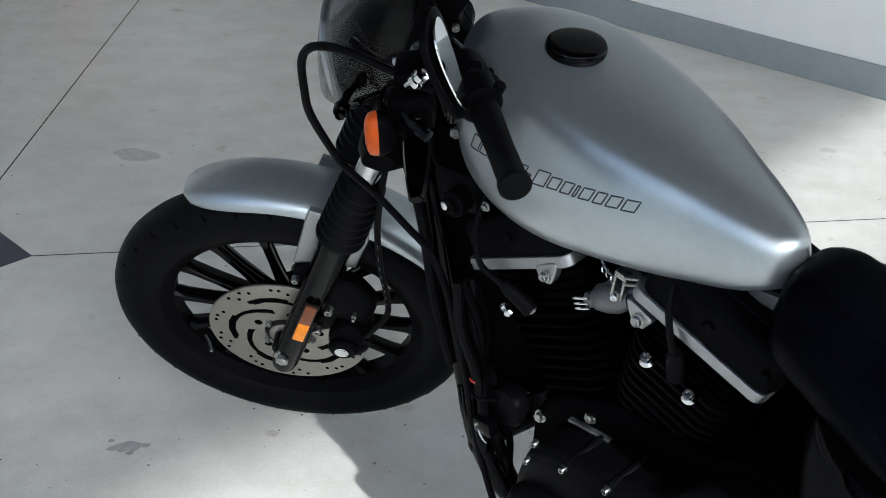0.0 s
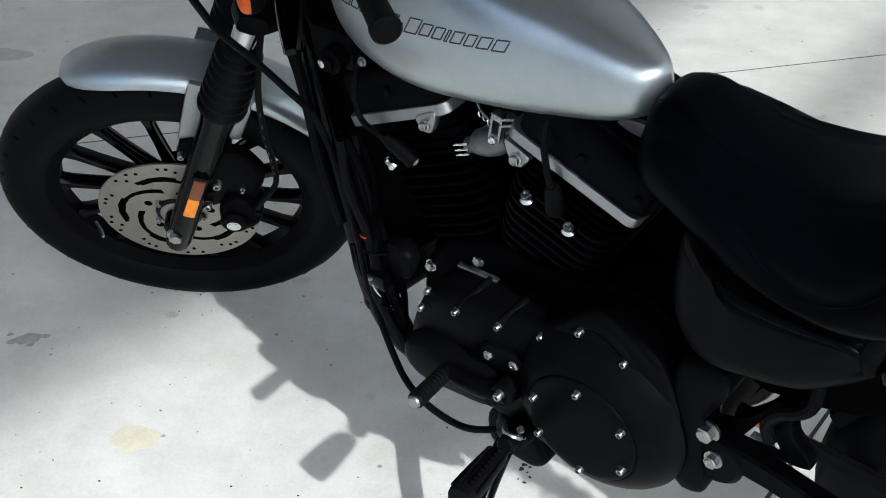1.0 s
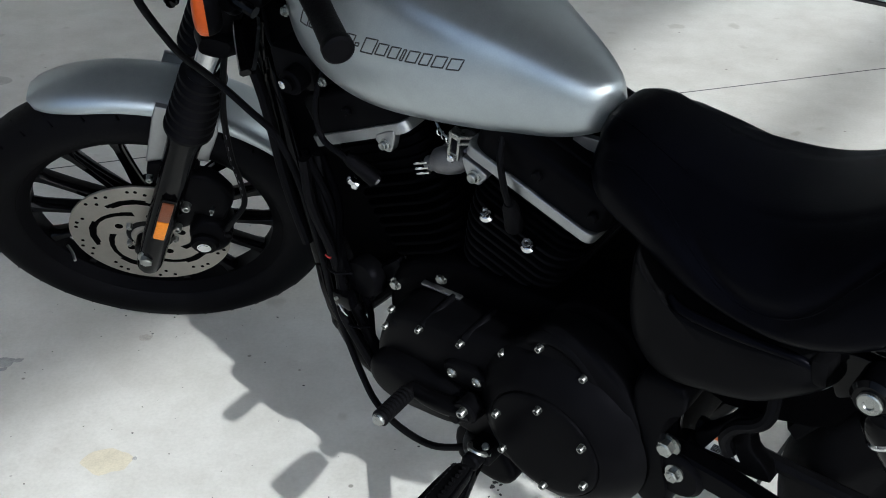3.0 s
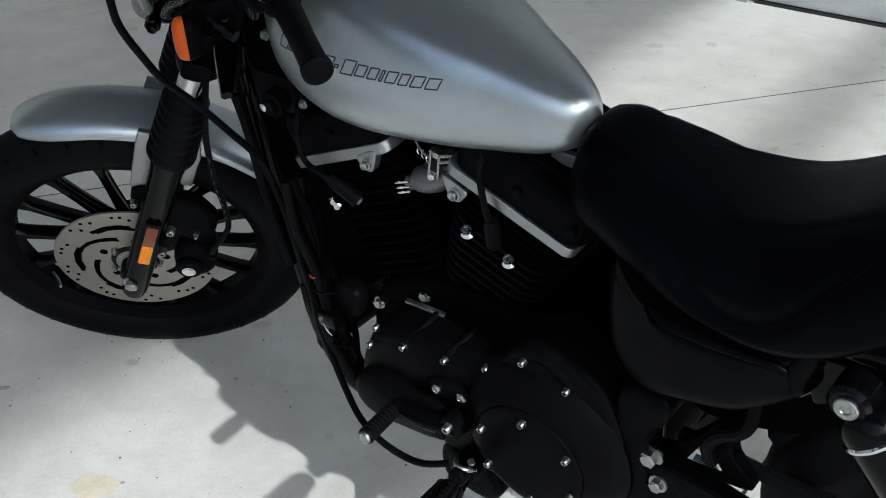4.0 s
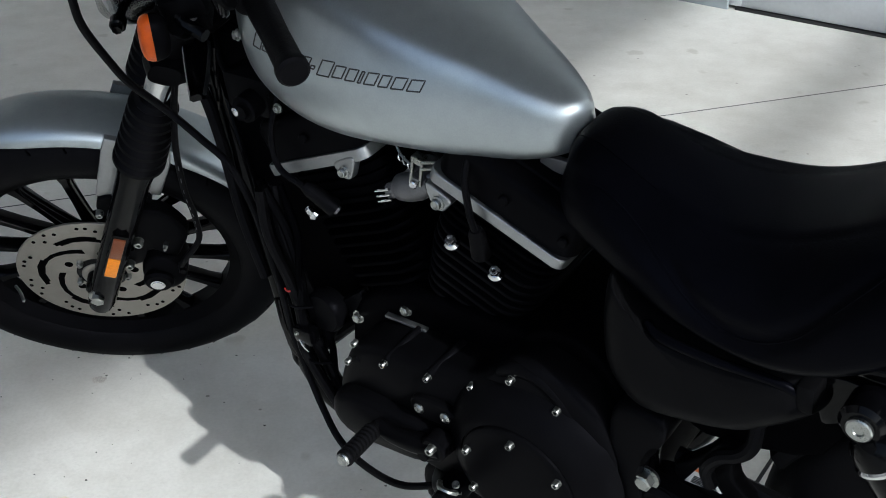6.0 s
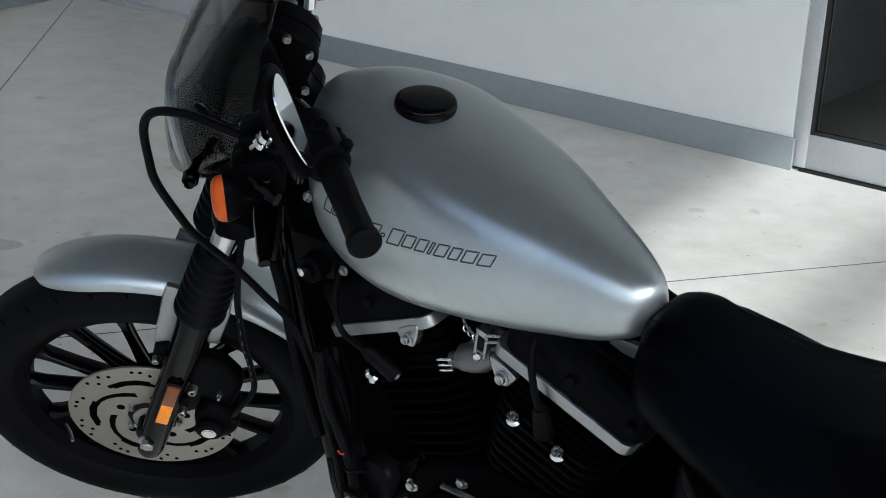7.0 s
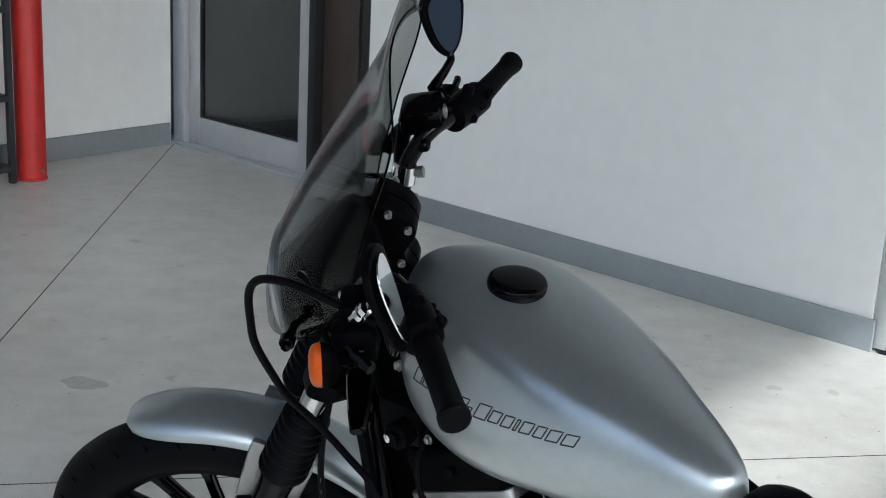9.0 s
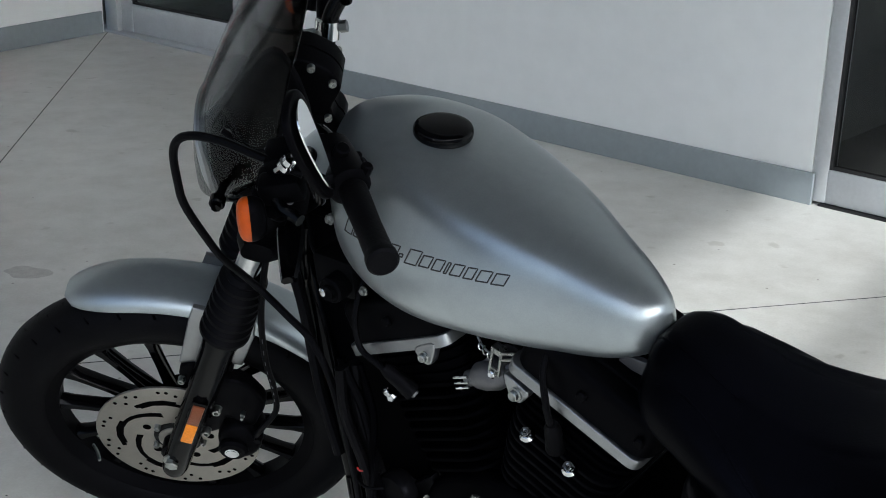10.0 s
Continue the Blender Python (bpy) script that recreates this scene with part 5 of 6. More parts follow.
def engine_details():
    part("ignition_coil", box(0.52, 0.60, -0.10, -0.03, 0.755, 0.815, 0.010), PLASTIC, moto, "black ignition coil under the tank")
    part("ignition_switch", join(rod((0.572, -0.055, 0.782), (0.578, -0.125, 0.780), 0.019, n=20, bev=0.003), rod((0.578, -0.125, 0.780), (0.5785, -0.131, 0.780), 0.011, n=18)), SATIN, moto, "black ignition switch")
    part("key_barrel", lathe([(0, 0.006), (0.003, 0.006), (0.004, 0.005), (0.005, 0.001)], (0.574, -0.131, 0.782), (0.574, -1.13, 0.782), 18), CHROME, moto, "bright key barrel")
    hex_bolt("tank_bolt", (0.582, -0.105, 0.880), (-0.4, -1, 0.3), 0.0055, moto, ZINC)
    hex_bolt("engine_mount_bolt", (0.62, -0.10, 0.782), (0, -1, 0), 0.0048, moto)
    hex_bolt("engine_mount_bolt", (0.69, -0.098, 0.463), (0, -1, 0.1), 0.0068, moto)
    hex_bolt("engine_mount_bolt", (0.784, -0.098, 0.512), (0, -1, 0.1), 0.0065, moto)
    for x, y, z, r, k in ((0.722, -0.104, 0.717, 0.0060, 1), (0.871, -0.104, 0.715, 0.0068, -1)):
        q = 0.86 if k else 0.74
        lug = part("rocker_lug", plate([(x + q * dx, z + q * dz) for dx, dz in ((-0.0135, -0.006), (-0.006, -0.0135), (0.006, -0.0135), (0.0135, -0.005), (0.022, 0.012 + 0.008 * k), (0.016, 0.020 + 0.008 * k), (-0.016, 0.020 - 0.008 * k), (-0.020, 0.010 - 0.008 * k))], y + 0.012, y, 0.002, 3), ALLOY, moto, "bare aluminium bolt lug")
        part("rocker_bolt", lathe([(0, r * 1.35), (0.002, r * 1.35), (0.003, r), (0.0075, r * 0.98), (0.0085, r * 0.8), (0.0075, r * 0.45)], (x, y, z), (x, y - 1, z + 0.1), 18), ZINC, lug)
    for x, y, z, sx in ((0.642, -0.096, 0.622, -0.39), (0.877, -0.096, 0.652, 0.39), (0.942, -0.098, 0.629, 0.39)):
        foot, way = Vector((x, y, z)), Vector((sx * 0.6, -0.55, 0.80)).normalized()
        bolt = part("head_bolt", lathe([(0, 0.0102), (0.0022, 0.0102), (0.0045, 0.0085), (0.007, 0.0068)], foot, foot + way, 20), CHROME, moto, "bright flanged cylinder head bolt")
        part("bolt_hex", join(hexagon(foot + way * 0.007, foot + way * 0.0145, 0.0066), lathe([(0.0145, 0.0052), (0.0165, 0.0046), (0.0166, 0.0028), (0.0145, 0.0026)], foot, foot + way, 14)), CHROME, bolt)
    for wire, boot in ((((0.60, -0.07, 0.80), (0.601, -0.105, 0.745), (0.612, -0.115, 0.70), (0.645, -0.115, 0.682), (0.668, -0.105, 0.660)), ((0.650, -0.112, 0.680), (0.682, -0.095, 0.642))),
                       (((0.912, -0.07, 0.80), (0.918, -0.105, 0.77), (0.926, -0.115, 0.725), (0.929, -0.112, 0.695)), ((0.930, -0.112, 0.700), (0.920, -0.095, 0.650)))):
        w = part("spark_plug_lead", tube(wire, 0.0045, 10, 6), RUBBER, moto, "black spark plug lead")
        d = (Vector(boot[1]) - Vector(boot[0])).length
        part("plug_boot", lathe([(0, 0.007), (0.01, 0.0105), (d * 0.6, 0.0115), (d, 0.013)], boot[0], boot[1], 18), RUBBER, w)
        part("plug_hex", hexagon(Vector(boot[1]), Vector(boot[1]) + (Vector(boot[1]) - Vector(boot[0])).normalized() * 0.005, 0.0065), CAST_GREY, w)
    inj = part("intake_manifold", join(lathe([(0, 0.012), (0.006, 0.0175), (0.022, 0.0200), (0.040, 0.0190), (0.050, 0.015), (0.056, 0.011)], (0.776, -0.070, 0.689), (0.83, -0.066, 0.706), 26), rod((0.802, -0.02, 0.70), (0.802, -0.070, 0.698), 0.021, n=22, bev=0.006), rod((0.764, -0.074, 0.682), (0.782, -0.070, 0.689), 0.011, n=16, bev=0.002)), CAST_GREY, moto, "grey cast intake fitting between the cylinders")
    for dx, dz in ((0.0, 0.0), (0.002, -0.0075), (0.003, -0.015)):
        part("clip_fin", tube([(0.750 + dx, -0.084, 0.684 + dz), (0.760 + dx, -0.085, 0.688 + dz), (0.774 + dx * 0.5, -0.084, 0.693 + dz)], 0.0021, 8, 3), CHROME, inj)
    part("clip_band", box(0.758, 0.763, -0.083, -0.070, 0.664, 0.693, 0.0015), SATIN, inj)
    lean = Matrix.Translation((0.826, -0.084, 0.735)) @ Matrix.Rotation(radians(14), 4, "Y")
    plate_bits = [((-0.0095, -0.0055), (-0.020, 0.019)), ((0.0045, 0.0085), (-0.020, 0.019)), ((-0.0055, 0.0045), (0.012, 0.019)), ((-0.0055, 0.0045), (-0.020, -0.011))]
    slotted = join(*[box(x0, x1, -0.002, 0.0015, z0, z1, 0.0006) for (x0, x1), (z0, z1) in plate_bits], box(-0.009, 0.008, -0.004, 0.010, 0.018, 0.0225, 0.001))
    slotted.transform(lean)
    br = part("throttle_bracket", slotted, ZINC, inj, "bright slotted throttle bracket")
    for z0, z1, x1 in ((0.750, 0.7585, 0.860), (0.741, 0.748, 0.853)):
        part("prong", tube([(0.834, -0.085, z0), (0.846, -0.086, z0 + 0.0045), (x1, -0.086, z1), (x1 + 0.001, -0.083, z1 - 0.003)], 0.0022, 8, 3), ZINC, br)
    part("bracket_screw", lathe([(0, 0.0058), (0.003, 0.0058), (0.0045, 0.004), (0.0035, 0.002)], (0.8205, -0.087, 0.717), (0.8205, -1.087, 0.717), 14), CHROME, br)
    part("throttle_spring", tube([(0.796 + 0.0016 * k + 0.0, -0.080 + 0.0042 * math.cos(k * 1.5), 0.748 - 0.0009 * k + 0.0042 * math.sin(k * 1.5)) for k in range(14)], 0.0011, 6, 3), CHROME, br)
    part("throttle_wire", tube([(0.782, -0.07, 0.765), (0.799, -0.078, 0.748), (0.817, -0.082, 0.741)], 0.0017, 7, 4), ZINC, br)
    part("blue_sleeve", tube([(0.838, -0.078, 0.728), (0.850, -0.080, 0.738), (0.858, -0.076, 0.748)], 0.0032, 8, 4), BLUE_GREY, br, "dark blue cable sleeve")
    part("fuel_line", tube([(0.848, -0.060, 0.752), (0.842, -0.066, 0.765), (0.838, -0.060, 0.785)], 0.0058, 10, 4), RUBBER, inj, "short black fuel hose")
    part("horn_cover", lathe([(0, 0.030), (0.006, 0.033), (0.022, 0.033), (0.028, 0.029), (0.030, 0.001)], (0.630, -0.085, 0.452), (0.600, -1.08, 0.50), 30), SATIN, moto, "round satin black cover ahead of the engine")
    part("case_strip", box(0.750, 0.820, -0.1085, -0.088, 0.4915, 0.4965, 0.0015), ALLOY, moto, "bare aluminium machined edge")
    # regulator and connectors on the downtubes
    reg = part("voltage_regulator", box(0.505, 0.545, -0.075, 0.06, 0.30, 0.40, 0.006), SATIN, moto, "black finned regulator on the downtubes")
    for k in range(7):
        part("fin", box(0.498, 0.506, -0.072, 0.058, 0.305 + 0.0135 * k, 0.309 + 0.0135 * k), SATIN, reg)
    rnd = random.Random(4)
    for k in range(6):
        a = Vector((0.525 + 0.012 * rnd.random(), -0.095 - 0.012 * rnd.random(), 0.40 + 0.05 * rnd.random()))
        part("loom_wire", tube([a, a + Vector((0.01, -0.006, -0.05)), a + Vector((0.03 * rnd.random(), 0.0, -0.10)), a + Vector((0.05, 0.02, -0.14))], 0.003 + 0.002 * rnd.random(), 7, 4), GLOSS, moto)
    bundle = [(0.575, 0.66), (0.586, 0.585), (0.589, 0.50), (0.594, 0.44), (0.604, 0.39), (0.618, 0.325), (0.640, 0.27)]
    for k, (dx, dy, r) in enumerate(((-0.016, 0.004, 0.0065), (-0.004, -0.008, 0.008), (0.009, 0.0, 0.007), (0.020, 0.006, 0.0055), (0.003, 0.012, 0.009))):
        pts = [(x + dx + 0.007 * math.sin(2.3 * i + 2 * k), -0.116 + dy + 0.006 * math.cos(1.7 * i + 2 * k), z) for i, (x, z) in enumerate(bundle)]
        part("loom_cable", tube(pts, r, 9, 5), (CRINKLE, RUBBER, SATIN)[k % 3], moto, "black sheathed cable beside the frame tube")
    for x, z in ((0.592, 0.470), (0.607, 0.372)):
        part("cable_tie", tube([(x - 0.022, -0.112, z + 0.004), (x - 0.012, -0.129, z + 0.002), (x + 0.008, -0.132, z - 0.002), (x + 0.026, -0.116, z - 0.006)], 0.0022, 6, 3), SATIN, moto, "black cable tie")
    part("connector", box(0.588, 0.622, -0.138, -0.118, 0.405, 0.432, 0.004), GLOSS, moto, "gloss black wiring connector")
    screw("connector_pin", (0.598, -0.138, 0.424), (0, -1, 0.2), 0.0028, moto)
    part("red_sleeve", tube([(0.585, -0.131, 0.4965), (0.591, -0.133, 0.4955), (0.596, -0.131, 0.495)], 0.0014, 8, 3), RED_PAINT, moto, "small red cable sleeve")
    part("cable_clip", tube([(0.598, -0.136, 0.412), (0.606, -0.139, 0.404), (0.611, -0.136, 0.394), (0.606, -0.130, 0.390)], 0.0022, 8, 4), CHROME, moto, "bright wire clip")
    part("mount_strut", tube([(0.548, -0.070, 0.318), (0.60, -0.071, 0.369), (0.650, -0.076, 0.418), (0.690, -0.085, 0.455)], (0.0105, 0.0095), 10, 4), SATIN, moto, "black engine mounting strut")
    part("tank_mount", plate([(0.985, 0.772), (1.030, 0.764), (1.036, 0.776), (1.030, 0.786), (0.99, 0.786)], -0.044, -0.052, 0.002), CAST_GREY, moto, "grey steel tank mounting tab")
    part("oil_filter", rod((0.615, 0.0, 0.30), (0.675, 0.0, 0.30), 0.038, n=26, bev=0.006), GLOSS, moto, "gloss black oil filter")
    part("engine_mount", plate([(0.60, 0.40), (0.615, 0.385), (0.655, 0.44), (0.70, 0.48), (0.69, 0.50), (0.65, 0.47)], -0.075, -0.090, 0.003), SATIN, moto, "black engine mounting plate")


def controls():
    # raised swellings and ribs of the primary cover
    pc = bpy.data.objects["primary_cover"]
    part("shift_housing", plate([(0.690, 0.350), (0.696, 0.385), (0.73, 0.405), (0.80, 0.412), (0.85, 0.408), (0.89, 0.395), (0.90, 0.372), (0.86, 0.335), (0.80, 0.322), (0.72, 0.325)], -0.158, -0.190, 0.020, 3, 0.006, 5), SATIN, pc)
    part("inspection_plate", plate([(0.840, 0.438), (0.853, 0.451), (0.899, 0.453), (0.917, 0.438), (0.903, 0.421), (0.853, 0.418)], -0.168, -0.181, 0.004, 4), SATIN, pc)
    for x, z in ((0.856, 0.434), (0.899, 0.437)):
        part("plate_screw", lathe([(0, 0.008), (0.002, 0.008), (0.0045, 0.005), (0.0045, 0.0025), (0.003, 0.002)], (x, -0.181, z), (x, -1.18, z), 14), ZINC, pc)
    for x, z in ((0.735, 0.447), (0.792, 0.472), (0.865, 0.479)):
        part("rib", tube([(x + 0.002, -0.160, z + 0.004), (x + 0.008, -0.150, z + 0.012), (x + 0.014, -0.128, z + 0.018), (x + 0.016, -0.105, z + 0.021)], (0.0070, 0.0055), 12, 4), SATIN, pc)
    part("rim_bead", tube([(0.975, -0.150, 0.520), (0.985, -0.156, 0.537), (1.004, -0.157, 0.548), (1.034, -0.157, 0.547), (1.060, -0.157, 0.530), (1.080, -0.157, 0.506), (1.098, -0.157, 0.484), (1.112, -0.156, 0.455), (1.120, -0.154, 0.42), (1.116, -0.15, 0.38)], 0.0095, 14, 5), SATIN, pc)
    part("sprocket_cover", plate([(0.99, 0.54), (1.01, 0.578), (1.05, 0.590), (1.095, 0.572), (1.125, 0.525), (1.135, 0.47), (1.125, 0.42), (1.08, 0.40)], -0.05, -0.118, 0.008, 3), CRINKLE, moto, "black sprocket cover behind the primary cover")
    for x, z in ((1.001, 0.537), (1.066, 0.518), (1.101, 0.475), (1.122, 0.410)):
        part("screw_boss", rod((x, -0.10, z), (x, -0.158, z), 0.0155, 0.0125, 18, 0.003), SATIN, pc)
    lever = part("gear_lever", join(tube([(0.900, -0.200, 0.402), (0.86, -0.203, 0.392), (0.82, -0.200, 0.384), (0.789, -0.196, 0.384)], (0.016, 0.011), 12, 5), rod((0.895, -0.185, 0.402), (0.895, -0.212, 0.402), 0.019, n=22, bev=0.003)), SATIN, moto, "black gear lever with a ribbed rubber peg")
    a, b = Vector((0.790, -0.198, 0.385)), Vector((0.802, -0.280, 0.399))
    prof = [(0, 0.009)]
    L = (b - a).length
    k = 0.012
    while k < L - 0.006:
        prof += [(k, 0.0102), (k + 0.003, 0.0126), (k + 0.006, 0.0126), (k + 0.0075, 0.0102)]
        k += 0.0078
    prof += [(L - 0.002, 0.0122), (L, 0.0105)]
    part("peg_rubber", lathe(prof, a, b, 24), RUBBER, lever, "ribbed black rubber")
    part("peg_cap", lathe([(0, 0.0098), (0.002, 0.0098), (0.0045, 0.0075), (0.0045, 0.0045), (0.0035, 0.0)], b, b + (b - a), 20), ZINC, lever)
    screw("pinch_bolt", (0.898, -0.212, 0.410), (0, -1, 0), 0.0062, lever, ZINC)
    part("pivot_end", rod((0.879, -0.20, 0.386), (0.879, -0.216, 0.386), 0.0085, n=14, bev=0.001), SATIN, lever)
    # rider's footpeg, standing out to the left
    base, end = Vector((0.897, -0.190, 0.312)), Vector((0.925, -0.345, 0.342))
    ax = (end - base).normalized()
    peg = part("footpeg", join(rod(base - ax * 0.02, base + ax * 0.034, 0.0135, n=16, bev=0.003), box(base.x - 0.016, base.x + 0.020, base.y - 0.010, base.y + 0.030, base.z - 0.016, base.z + 0.012, 0.005)), SATIN, moto, "folding footpeg with a chrome clevis and ribbed rubber pad")
    m = along(base + ax * 0.045, end)
    loops = []
    Lp = (end - base).length - 0.045
    for f, sc in ((0, 0.5), (0.03, 0.68), (0.12, 0.80), (0.5, 0.98), (0.9, 1.06), (0.98, 0.98), (1.0, 0.7)):
        loops.append([m @ Vector((0.0185 * sc * math.copysign(abs(math.cos(t)) ** 0.7, math.cos(t)), 0.015 * sc * math.copysign(abs(math.sin(t)) ** 0.7, math.sin(t)), f * Lp)) for t in [2 * math.pi * i / 24 for i in range(24)]])
    part("pad", rings(loops), RUBBER, peg, "black rubber pad with moulded dots")
    for j in (-1, 1):
        lip = [m @ Vector((0.0172 * w * j, 0.0085 * w * (1 if (m @ Vector((0, 1, 0))).z > (m @ Vector((0, -1, 0))).z else -1), f * Lp)) for f, w in ((0.04, 0.70), (0.15, 0.82), (0.5, 0.98), (0.88, 1.05))]
        part("pad_lip", tube(lip, 0.0026, 8, 4), SATIN, peg)
    for i in range(9):
        for j in (-1, 1):
            c = m @ Vector((0.008 * j, 0.0165, 0.02 + i * (Lp - 0.04) / 8))
            c2 = m @ Vector((0.008 * j, -0.0165, 0.02 + i * (Lp - 0.04) / 8))
            up = c if c.z > c2.z else c2
            part("stud", rod(up, up + (up - (m @ Vector((0, 0, 0.02 + i * (Lp - 0.04) / 8)))).normalized() * 0.0015, 0.003, n=7), RUBBER, peg)
    part("clevis", join(tube([base + Vector((-0.014, -0.004, 0.010)), base + Vector((-0.004, -0.016, 0.016)), base + Vector((0.010, -0.016, 0.014)), base + Vector((0.017, -0.002, 0.004))], 0.0042, 8, 4), rod(base + Vector((0.010, 0.0, 0.012)), base + Vector((0.013, -0.003, 0.019)), 0.0055, n=14, bev=0.001)), ZINC, peg, "bright clevis and pin")
    part("stand_bracket", plate([(0.786, 0.232), (0.82, 0.262), (0.856, 0.262), (0.883, 0.222), (0.892, 0.186), (0.875, 0.162), (0.845, 0.158), (0.808, 0.166), (0.784, 0.180)], -0.085, -0.125, 0.010, 3), SATIN, moto, "black side stand bracket under the primary cover")
    part("peg_mount", tube([(0.83, -0.11, 0.245), (0.85, -0.15, 0.262), (0.885, -0.18, 0.300)], (0.022, 0.016), 14, 5), SATIN, moto, "black footpeg mount")
    st = part("side_stand", tube([(0.82, -0.10, 0.215), (0.840, -0.19, 0.185), (0.858, -0.29, 0.125), (0.865, -0.375, 0.085)], (0.017, 0.013), 12, 6), GLOSS, moto, "gloss black side stand swung out")
    part("stand_foot", box(0.835, 0.905, -0.405, -0.35, 0.0665, 0.080, 0.004), GLOSS, st)
    part("stand_spring", tube([(0.845 + 0.006 * math.cos(k * 1.9), -0.11 - 0.0016 * k, 0.225 + 0.006 * math.sin(k * 1.9)) for k in range(40)], 0.0014, 6, 2), ZINC, st)


def rear_details():
    c = part("pivot_casting", join(plate([(1.128, 0.33), (1.165, 0.325), (1.172, 0.36), (1.165, 0.44), (1.18, 0.505), (1.20, 0.52), (1.195, 0.55), (1.14, 0.55), (1.125, 0.50), (1.132, 0.43)], -0.10, -0.155, 0.010, 3), rod((1.183, -0.09, 0.392), (1.183, -0.150, 0.392), 0.036, n=28, bev=0.006)), SATIN, moto, "black swingarm pivot casting")
    hex_bolt("pivot_bolt", (1.169, -0.140, 0.438), (0, -1, 0), 0.0118, c, ZINC)
    hex_bolt("peg_bolt", (1.183, -0.150, 0.402), (0, -1, 0.1), 0.0088, c, ZINC)
    bm = plate([(1.188, 0.44), (1.198, 0.415), (1.24, 0.405), (1.290, 0.410), (1.284, 0.432), (1.266, 0.452), (1.264, 0.480), (1.270, 0.50), (1.246, 0.505), (1.228, 0.480), (1.205, 0.455)], -0.09, -0.112, 0.004, 3)
    part("belt_guard", bm, PLASTIC, moto, "black plastic belt guard with a printed label")
    lab = part("warning_label", plate([(1.203, 0.424), (1.2505, 0.4265), (1.240, 0.4465), (1.2225, 0.457)], -0.112, -0.1135, 0.0006), PAPER, bpy.data.objects["belt_guard"], "small white warning label with grey bars of print")
    part("label_band", plate([(1.2165, 0.4480), (1.2375, 0.4475), (1.234, 0.4500), (1.2225, 0.4562)], -0.1137, -0.1143, 0.0003), ORANGE_INK, lab, "orange heading band")
    part("rear_bracket", plate([(1.20, 0.50), (1.24, 0.495), (1.268, 0.497), (1.30, 0.505), (1.36, 0.53), (1.37, 0.60), (1.20, 0.58)], -0.07, -0.095, 0.005, 2), CRINKLE, moto, "black plate under the battery cover")
    for k in range(5):
        z = 0.4272 + 0.0028 * k
        part("print_bar", box(1.2115 + 0.0012 * k, 1.2465 - 0.0016 * k, -0.1146, -0.1138, z, z + 0.0012), SATIN, lab)
    part("drive_belt", tube([(1.18, -0.085, 0.432), (1.32, -0.085, 0.418), (1.51, -0.085, 0.412)], 0.011, 8, 4), RUBBER, moto, "black toothed drive belt")
    part("brake_line", tube([(1.243, -0.125, 0.450), (1.240, -0.130, 0.480), (1.255, -0.130, 0.505), (1.280, -0.128, 0.520), (1.293, -0.125, 0.540), (1.295, -0.115, 0.575)], 0.009, 10, 5), RUBBER, moto, "ribbed black hose")
    for s in (-1, 1):
        top, low = Vector((1.424, s * 0.165, 0.681)), Vector((1.600, s * 0.165, 0.395))
        L = (low - top).length
        sh = part("shock_absorber", lathe([(0.008, 0.012), (0.016, 0.026), (0.026, 0.0325), (0.036, 0.0345), (0.046, 0.0345), (0.048, 0.033), (0.118, 0.033), (0.124, 0.029), (0.127, 0.014), (L - 0.03, 0.014), (L, 0.018)], top, low, 40), GLOSS, moto, "rear shock absorber with a black cover and chrome spring")
        coil = []
        m = along(top, low)
        for k in range(130):
            a = k * 2 * math.pi / 18
            coil.append(m @ Vector((0.029 * math.cos(a), 0.029 * math.sin(a), 0.130 + 0.165 * k / 129)))
        part("spring", tube(coil, 0.0052, 8, 1, False), CHROME, sh, "chrome coil spring")
        part("shock_ring", lathe([(0.044, 0.0345), (0.046, 0.0365), (0.049, 0.0365), (0.051, 0.0345)], top, low, 40), CHROME, sh)
        part("spring_seat", lathe([(0.121, 0.031), (0.123, 0.0345), (0.128, 0.0345), (0.131, 0.030)], top, low, 40), CHROME, sh)
        part("shock_eye", rod(top + Vector((0, -s * 0.02, 0)), top + Vector((0, s * 0.022, 0)), 0.024, n=40, bev=0.005), GLOSS, sh)
        part("shock_bolt", lathe([(0, 0.0135), (0.0035, 0.0135), (0.0048, 0.012), (0.005, 0.006), (0.0035, 0.005), (0.0035, 0.0)], top + Vector((0, s * 0.022, 0)), top + Vector((0, s, 0)), 24), ZINC, sh)
        part("fender_strut", plate([(1.351, 0.674), (1.382, 0.689), (1.43, 0.690), (1.62, 0.705), (1.62, 0.66), (1.43, 0.655), (1.409, 0.647), (1.373, 0.622), (1.365, 0.635)], s * 0.125, s * 0.140, 0.004, 3), GLOSS, moto, "black mudguard strut")
    part("ledge", tube([(1.185, -0.160, 0.694), (1.206, -0.170, 0.690), (1.266, -0.174, 0.6885), (1.330, -0.170, 0.686), (1.356, -0.162, 0.672), (1.370, -0.152, 0.655)], 0.0055, 12, 6), LEATHER, bpy.data.objects["side_cover"])
    part("cover_hook", box(1.352, 1.372, -0.17, -0.12, 0.655, 0.69, 0.005), PLASTIC, bpy.data.objects["side_cover"])
    part("inner_guard", plate([(1.13, 0.56), (1.14, 0.70), (1.30, 0.72), (1.40, 0.70), (1.38, 0.60), (1.20, 0.55)], 0.08, -0.08, 0.01, 2), SATIN, moto, "black battery box")
    part("oil_tank", plate([(1.12, 0.60), (1.13, 0.66), (1.25, 0.665), (1.34, 0.65), (1.34, 0.60), (1.2, 0.56)], 0.11, 0.06, 0.02, 3), GLOSS, moto, "gloss black oil tank")
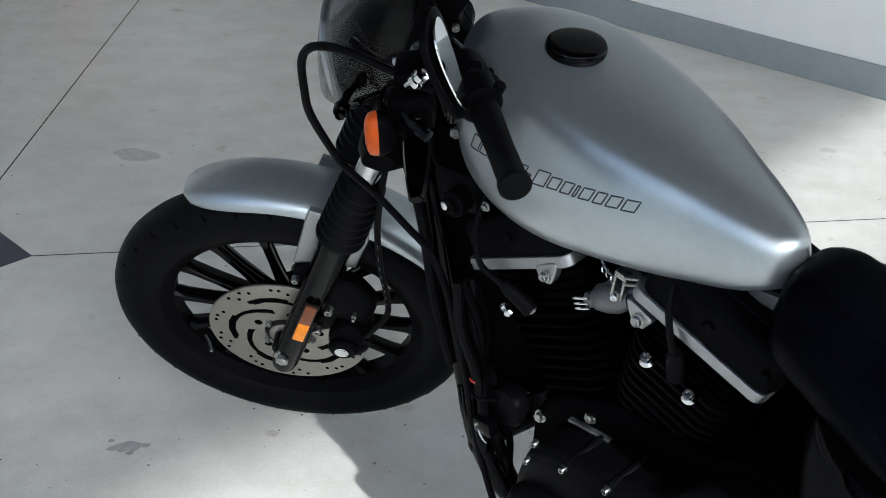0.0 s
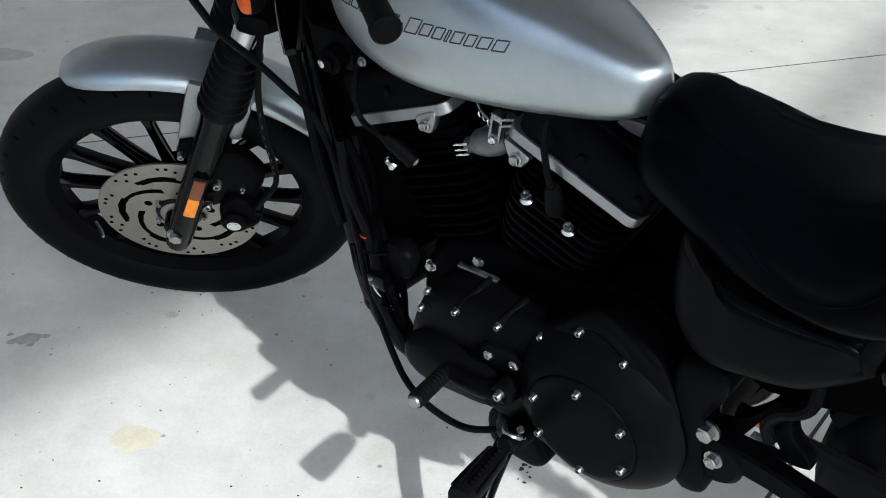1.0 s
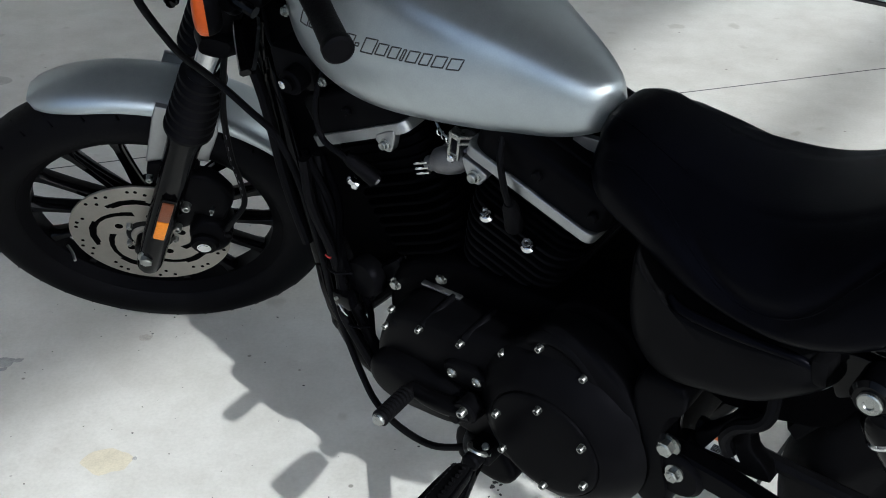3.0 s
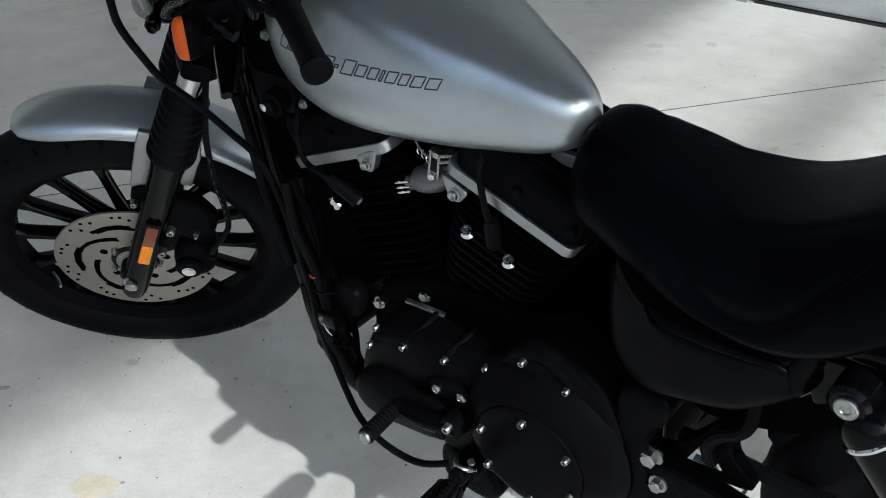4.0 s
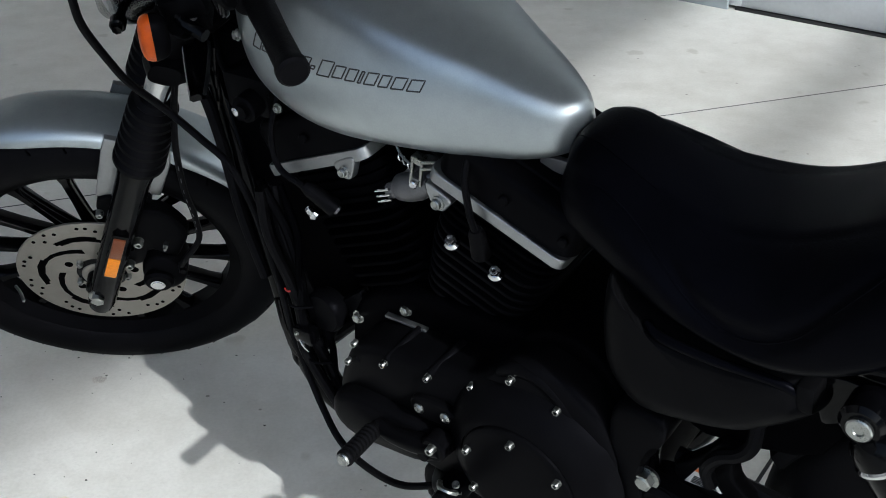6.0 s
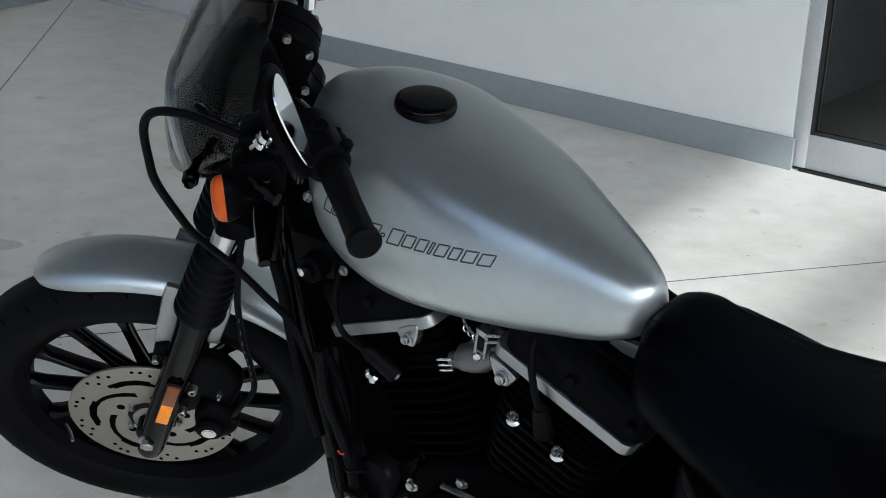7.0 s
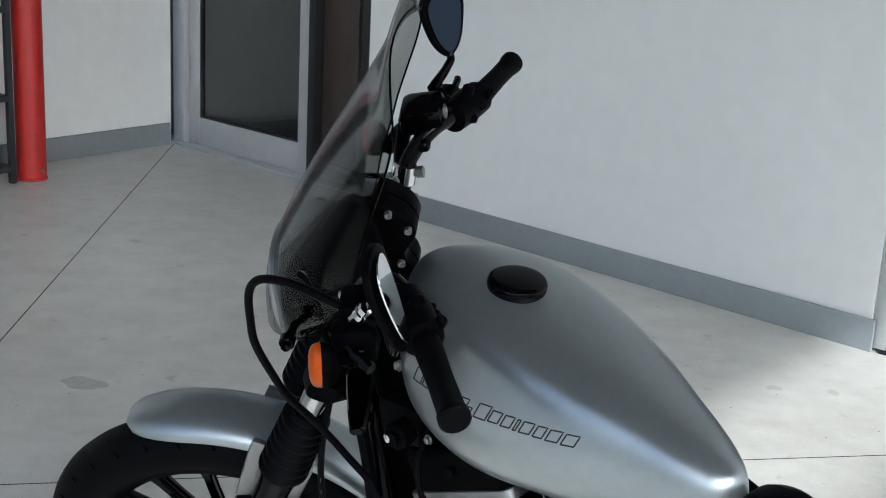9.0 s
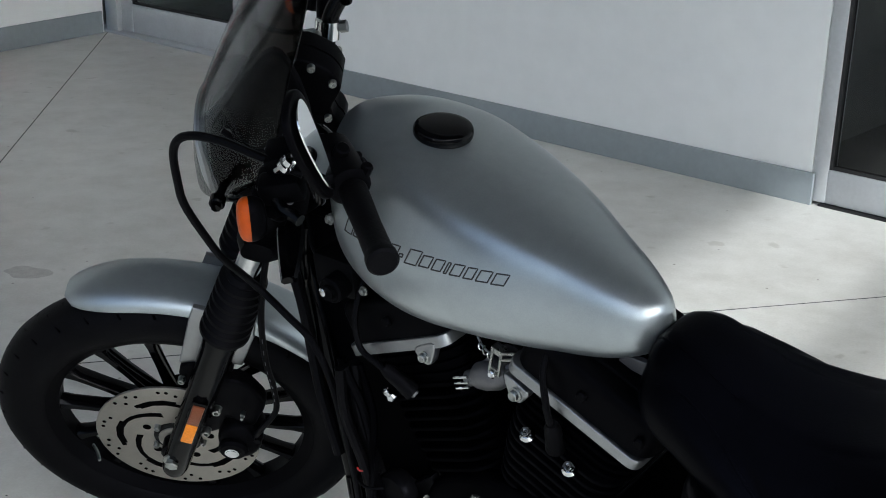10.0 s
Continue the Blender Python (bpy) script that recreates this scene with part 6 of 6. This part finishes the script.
    # Unseen pipes; the mufflers are set wide to shade the floor behind.
    part("exhaust", join(tube([(0.66, 0.11, 0.62), (0.60, 0.13, 0.56), (0.60, 0.16, 0.42), (0.70, 0.19, 0.32), (0.95, 0.19, 0.28), (1.30, 0.26, 0.25), (1.45, 0.285, 0.245)], 0.022, 16, 6), lathe([(0, 0.022), (0.05, 0.052), (0.50, 0.055), (0.52, 0.03)], (1.36, 0.275, 0.245), (1.95, 0.29, 0.255), 24), tube([(0.95, 0.13, 0.60), (1.02, 0.17, 0.50), (1.10, 0.24, 0.39), (1.25, 0.28, 0.345)], 0.022, 16, 6), lathe([(0, 0.022), (0.05, 0.052), (0.50, 0.055), (0.52, 0.03)], (1.22, 0.275, 0.345), (1.9, 0.29, 0.36), 24)), GLOSS, moto, "black twin exhaust pipes on the unseen far side, set wide to shade the floor")
    part("air_cleaner", rod((0.80, 0.10, 0.66), (0.80, 0.17, 0.66), 0.085, n=36, bev=0.01), GLOSS, moto, "round black air cleaner on the far side")


bars()
mirrors()
visor()
signals()
cables()
frame_tubes()
engine_details()
controls()
rear_details()

# ---- dried spills and grit on the floor ----
STAIN = material("dried_spill", (0.44, 0.42, 0.385), 0.5, 0.0, 0.0, 60, 0.3)
STAIN_DARK = material("oily_spot", (0.33, 0.33, 0.33), 0.4, 0.0, 0.0, 80, 0.3)
GRIT = material("dark_grit", (0.03, 0.028, 0.026), 0.7)
blot("floor_stain", "dark oily smudge on the concrete", -0.262, 0.053, 0.018, 1.5, 20, STAIN_DARK, 1)
blot("floor_stain", "small brown round spot on the concrete", -0.009, 0.168, 0.012, 1.2, 0, STAIN, 3)
for dx, dy, r in ((0.03, 0.012, 0.007), (-0.025, -0.014, 0.009), (0.012, -0.02, 0.006), (-0.04, 0.01, 0.005)):
    blot("floor_stain", "dark oily speckle beside a smudge on the concrete", -0.262 + dx, 0.053 + dy, r, 1.4, 30, STAIN_DARK, int(900 * r))
blot("floor_stain", "pale yellow dried ring on the concrete", 0.045, -0.215, 0.035, 1.3, 10, material("yellowed_patch", (0.60, 0.56, 0.44), 0.5, 0.0, 0.0, 30, 0.12), 8)
blot("floor_stain", "small dark drip on the concrete", 0.092, -0.201, 0.0045, 1.0, 0, STAIN_DARK, 4)
blot("floor_stain", "faint patched spot on the concrete", -0.93, 1.459, 0.045, 1.7, -10, material("faint_patch", (0.42, 0.415, 0.39), 0.45, 0.0, 0.0, 40, 0.15), 5)


def grit():
    rnd = random.Random(11)
    bms = []
    for _ in range(130):
        x, y = rnd.uniform(-0.5, 0.75), rnd.uniform(-0.75, 0.35)
        r = rnd.choice((0.0008, 0.001, 0.0014, 0.002))
        b = bmesh.new()
        bmesh.ops.create_icosphere(b, subdivisions=1, radius=r)
        b.transform(Matrix.Translation((x, y, r * 0.5)) @ Matrix.Diagonal((1.3, 0.9, 0.6, 1)))
        bms.append(b)
    solid("grit", join(*bms), GRIT, "scattered dark grit on the concrete floor", "grit", "stuff")

for k, (x, y, r) in enumerate(((0.720, -0.201, 0.0035), (0.730, -0.206, 0.0025), (0.716, -0.212, 0.004), (0.731, -0.231, 0.002), (0.723, -0.246, 0.0025), (0.726, -0.220, 0.0015), (0.712, -0.238, 0.0015))):
    blot("floor_stain", "small dark oil spots below the footpeg", x, y, r, 1.5, 40 * k, GRIT, 30 + k)


grit()
